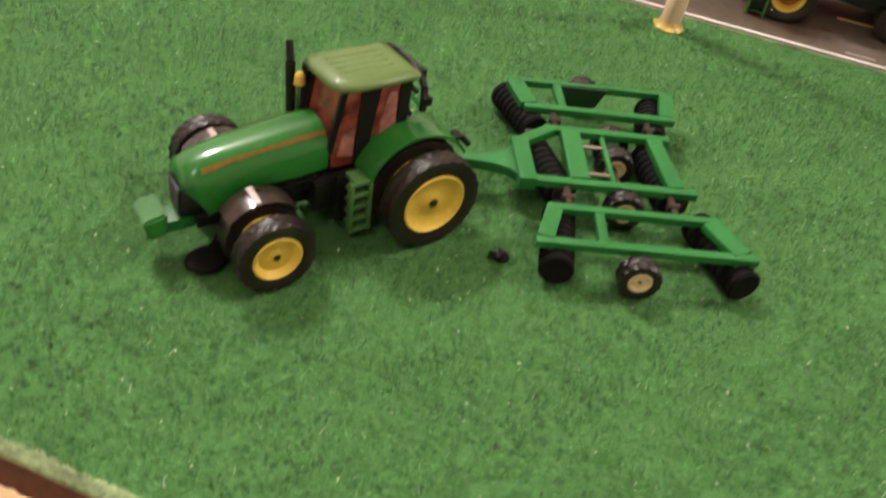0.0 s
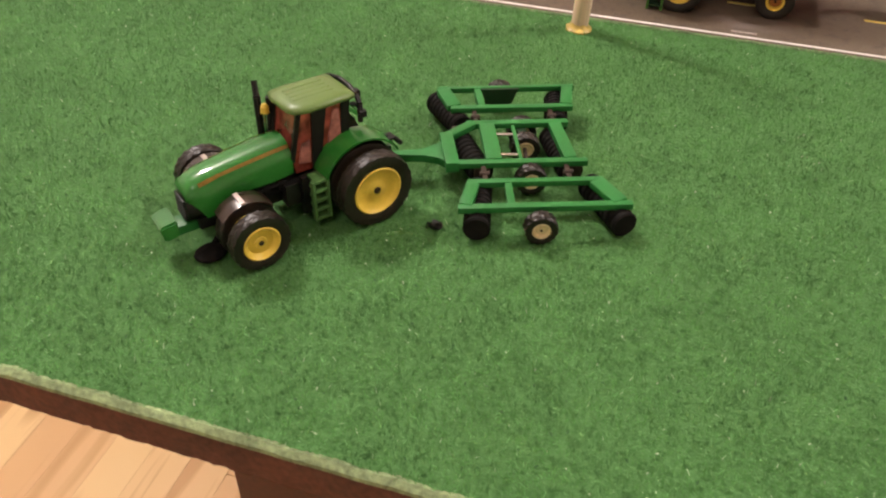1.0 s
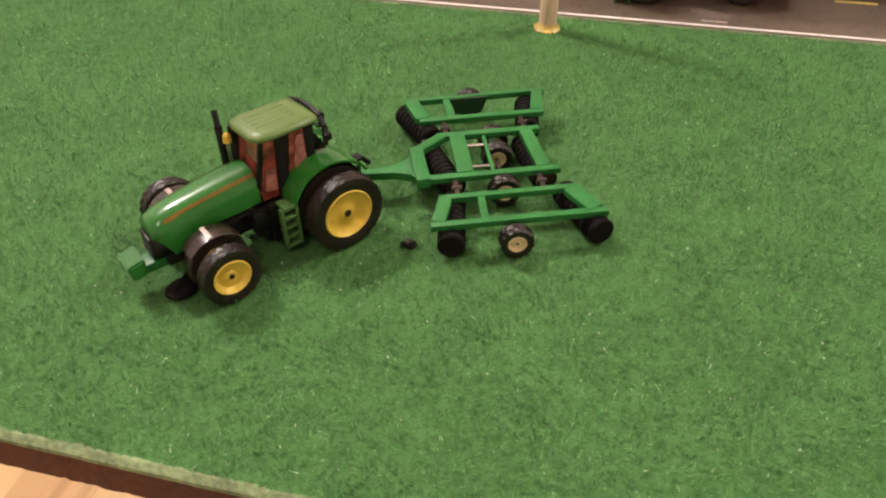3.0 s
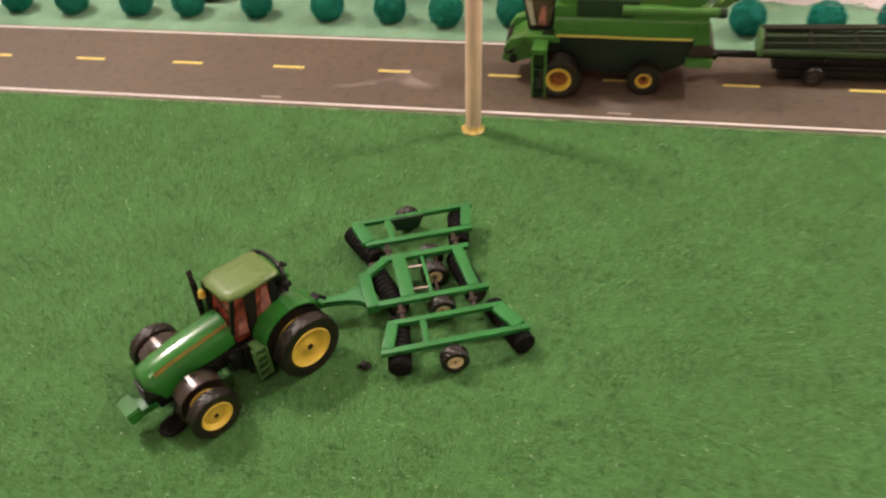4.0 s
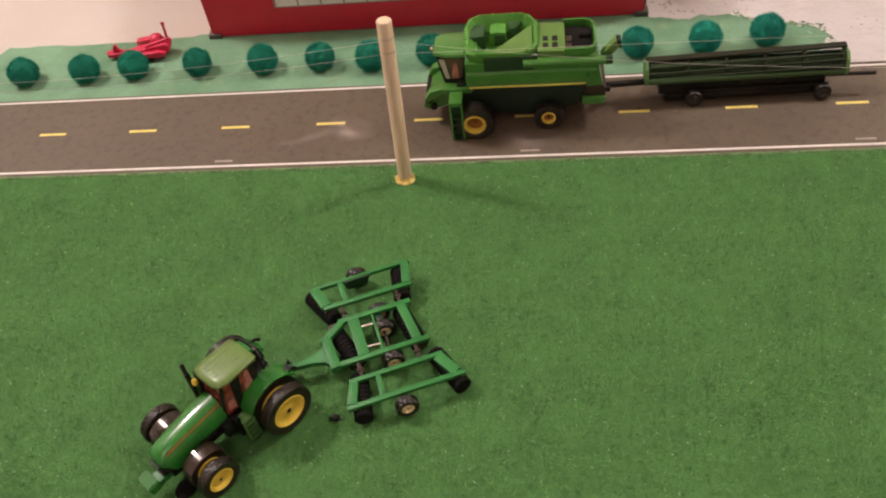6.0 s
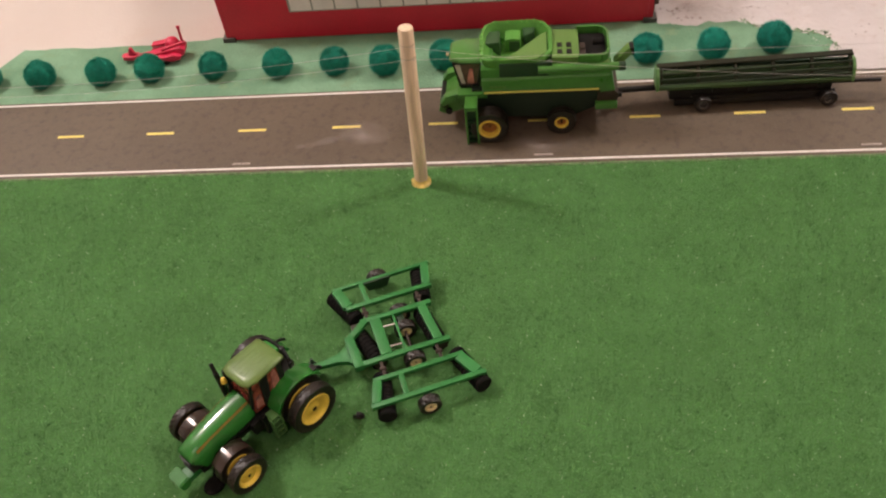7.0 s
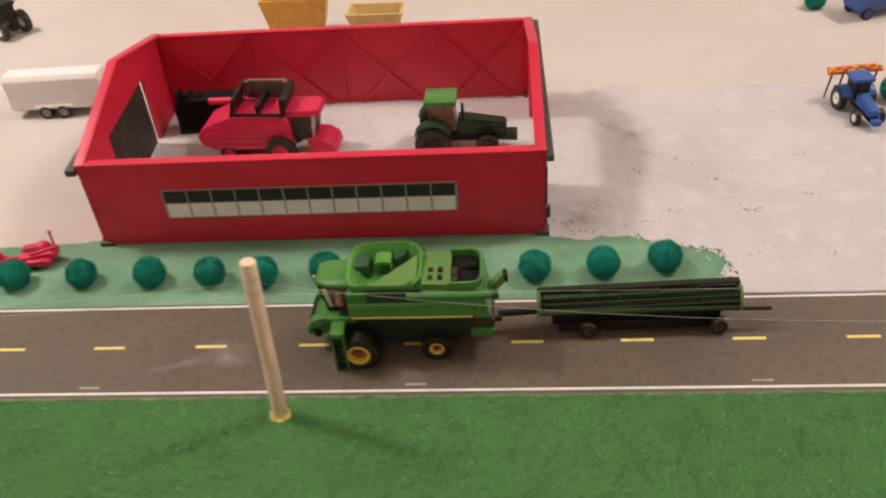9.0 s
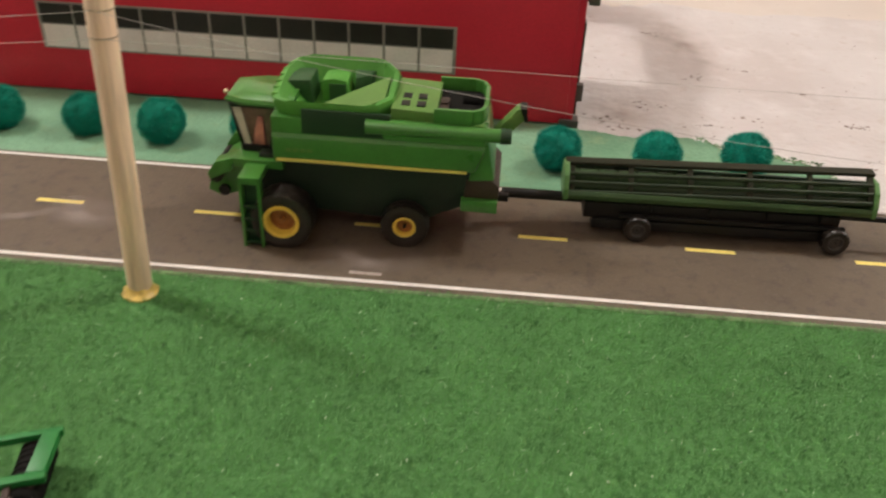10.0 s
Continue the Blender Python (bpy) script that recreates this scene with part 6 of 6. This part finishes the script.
def red_mower(m, label):
    """A small red pulled implement: a tongue, a lumpy body with a domed housing, and an upright handle."""
    t = thing("mower", m, label, "implement")
    R = M_RED_TOY
    bm = nb()
    prism(bm, [(-33, 0), (-31, -3.4), (-24, -4.4), (-17, -2.6), (-16, 1), (-18, 3.6), (-28, 4.2), (-32, 2.8)], "z", 3.0, 6.8, 0.8)
    prism(bm, [(-26, 6), (-25, 11), (-23.4, 14), (-21.8, 13.4), (-20.5, 9), (-18, 6.4)], "y", -1.6, 1.6, 0.5)
    part("tongue", bm, R, t)
    bm = nb()
    rod(bm, (-18, 0, 5.2), (-2, -1, 8.0), 1.7, 2.0, 10)
    part("drawbar", bm, R, t)
    bm = nb()
    prism(bm, [(-6, 6), (-3, 3.4), (19, 3.2), (25, 6), (26.5, 11), (24, 14), (14, 12.5), (3, 10.4), (-5, 9.4)], "y", -7, 6, 1.0)
    part("body", bm, R, t)
    bm = nb()
    prism(bm, [(0, 5), (3, 3.2), (8, 4.4), (14, 3.2), (22, 4.4), (23.5, 8), (17, 9.8), (10, 8.6), (3, 9.2)], "y", -11.5, -6.5, 1.2)
    part("side_cover", bm, R, t)
    bm = nb()
    prism(bm, [(-5, 11.6), (-4, 13.0), (8, 14.4), (9, 12.4)], "y", 2, 8.5, 0.5)
    part("wing", bm, R, t)
    bm = nb()
    lathe(bm, [(0.01, 18.2), (3.0, 17.8), (5.4, 16.2), (6.4, 13.6), (6.4, 10), (0.01, 10)], 18, (14, 3.5, 0), "z")
    part("housing", bm, R, t)
    bm = nb()
    rod(bm, (6, -5, 12.2), (28, -1, 16.0), 1.4, 1.1, 10)
    part("cross_bar", bm, R, t)
    bm = nb()
    rod(bm, (23.6, 3, 12), (24.6, 3, 28.6), 1.2, 1.0, 10)
    quad_box(bm, 23.2, 26.2, 2.2, 3.8, 27.0, 29.4, 0.4)
    part("handle", bm, R, t)
    for s in (1, -1):
        wheel(t, 8, s * 8.6, 3.9, 4.2, 3.6, 1.8, M_BLACK, s, 12, 0.5)
    return t


red_mower(pose(-0.2480, 0.1030, 0.0006, 0, 0, 4), "small bright red toy mower with an upright handle on the verge")


def stock_trailer(m, label):
    t = thing("stock_trailer", m, label, "trailer")
    bm = nb()
    prism(bm, [(-13, 10), (13, 10), (13, 43), (9, 48), (-9, 48), (-13, 43)], "x", -42, 62, 1.0)
    body = part("body", bm, M_WHITE, t, "white trailer body")
    for z in (19, 28, 37):
        bm = nb()
        quad_box(bm, -40, 60, -13.2, -12.8, z, z + 1.0, 0.1)
        part("side_rib", bm, M_WHITE, body)
    bm = nb()
    quad_box(bm, -14, 26, -16.5, -10.5, 12.5, 15.5, 0.8)
    quad_box(bm, -14, 26, 10.5, 16.5, 12.5, 15.5, 0.8)
    part("mudguard", bm, M_WHITE, t)
    bm = nb()
    quad_box(bm, 62, 86, -3, 3, 7, 11, 0.6)
    quad_box(bm, -40, 62, -8, 8, 7, 10, 0.5)
    part("frame", bm, M_GREY, t)
    for x in (-4, 15):
        for s in (1, -1):
            wheel(t, x, s * 14.4, 7.4, 7.5, 5, 4.2, M_WINLINE, s, 16, 0.7, "grey rim")
    return t


stock_trailer(pose(-0.3390, 0.372, -0.0003, 0, 0, 2), "white toy stock trailer with tandem wheels beside the barn")

small_tractor(pose(0.4870, 0.318, -0.0003, 0, 0, -84) @ Matrix.Scale(0.82, 4), "blue toy tractor on the white ground", M_BLUE, M_BLUE, glass=M_BLACK)


def orange_tool(m, label):
    t = thing("toolbar", m, label, "implement")
    bm = nb()
    rod(bm, (0, -26, 30), (0, 26, 30), 2.4)
    rod(bm, (-7, -24, 31), (-7, 24, 31), 1.8)
    part("bar", bm, M_ORANGE, t, "orange toolbar")
    for i in range(5):
        y = -22 + i * 11
        bm = nb()
        rod(bm, (-3, y, 32), (4, y, 34.5), 2.2, 1.6)
        part("hopper", bm, M_ORANGE if i % 2 else M_GOLD, t)
        bm = nb()
        rod(bm, (0, y, 29), (-6, y, 0.2), 1.0, 0.7)
        part("shank", bm, M_BLACK, t)
    return t


orange_tool(pose(0.4900, 0.334, -0.0002, 0, 0, -84), "orange toy toolbar behind the blue tractor")
ob = new("bush", POMS[1])
ob.matrix_basis = pose(0.530, 0.330, 0.0120) @ Matrix.Diagonal((1.05, 1.05, 1.1, 1))
tagged(ob, "large dark green wool pompom as a tree on the white ground", "bush")


def wagon(m, label, paint, length, height):
    t = thing("wagon", m, label, "wagon")
    bm = nb()
    L = length / 2
    lo = [(-L * 0.8, -14), (L * 0.8, -14), (L * 0.8, 14), (-L * 0.8, 14)]
    hi = [(-L, -19), (L, -19), (L, 19), (-L, 19)]
    mid = [(-L * 0.9, -16), (L * 0.9, -16), (L * 0.9, 16), (-L * 0.9, 16)]
    rows = [[bm.verts.new((x, y, z)) for x, y in o] for o, z in ((lo, 10), (hi, height), (mid, height), ([(x * 0.85, y * 0.85) for x, y in lo], 14))]
    for a, b in zip(rows, rows[1:]):
        for i in range(4):
            bm.faces.new((a[i], b[i], b[(i + 1) % 4], a[(i + 1) % 4]))
    bm.faces.new(rows[0])
    bm.faces.new(rows[-1])
    bmesh.ops.recalc_face_normals(bm, faces=bm.faces[:])
    part("box", bm, paint, t)
    for x in (-L * 0.55, L * 0.55):
        for s in (1, -1):
            wheel(t, x, s * 14, 7, 7.2, 5, 4, paint, s, 14, 0.6)
    return t


wagon(pose(-0.1000, 0.553, -0.0003, 0, 0, 2), "ochre yellow toy grain wagon behind the barn", M_GOLD, 82, 50)
wagon(pose(-0.0020, 0.548, -0.0003, 0, 0, -3), "low pale yellow toy wagon behind the barn", M_TAN, 70, 30)
small_tractor(pose(-0.490, 0.590, -0.0003, 0, 0, 150), "black toy tractor on the white ground", M_BLACK, M_BLACK, glass=M_BLACK)
wagon(pose(0.585, 0.540, -0.0003, 0, 0, 20), "blue toy wagon on the white ground", M_BLUE, 80, 34)
ob = new("bush", POMS[0])
ob.matrix_basis = pose(0.523, 0.560, 0.0110) @ Matrix.Diagonal((1, 1, 1, 1))
tagged(ob, "dark green wool pompom beside the blue wagon", "bush")


# ---------------------------------------------------------------- floor boards
def plank_mesh_of(length):
    bm = nb()
    quad_box(bm, 0, 57.8, 0, length, -6.0, 0.0, 0.3)
    me = mesh_of(bm, "plank", smooth=0)
    me.materials.append(M_OAK)
    return me


plank_mesh = plank_mesh_of(900)
floor_ob = bpy.data.objects["floor"]
rng = random.Random(21)
rest = nb()
for i in range(86):
    x = -2500 + i * 58.1
    y = -2500 - rng.uniform(0, 880)
    while y < 2500:
        if -1450 < x < 150 and -1900 < y < 1200:
            ob = new("plank", plank_mesh)
            ob.parent, ob.location = floor_ob, (x / 1000, y / 1000, -0.750)
        else:
            quad_box(rest, x, x + 57.8, max(y, -2500), min(y + 900, 2500), -756, -750)
        y += 901
far_planks = part("planks", rest, M_OAK, floor_ob, "pale floorboards of the rest of the room", 0)
far_planks["kind"] = "stuff"
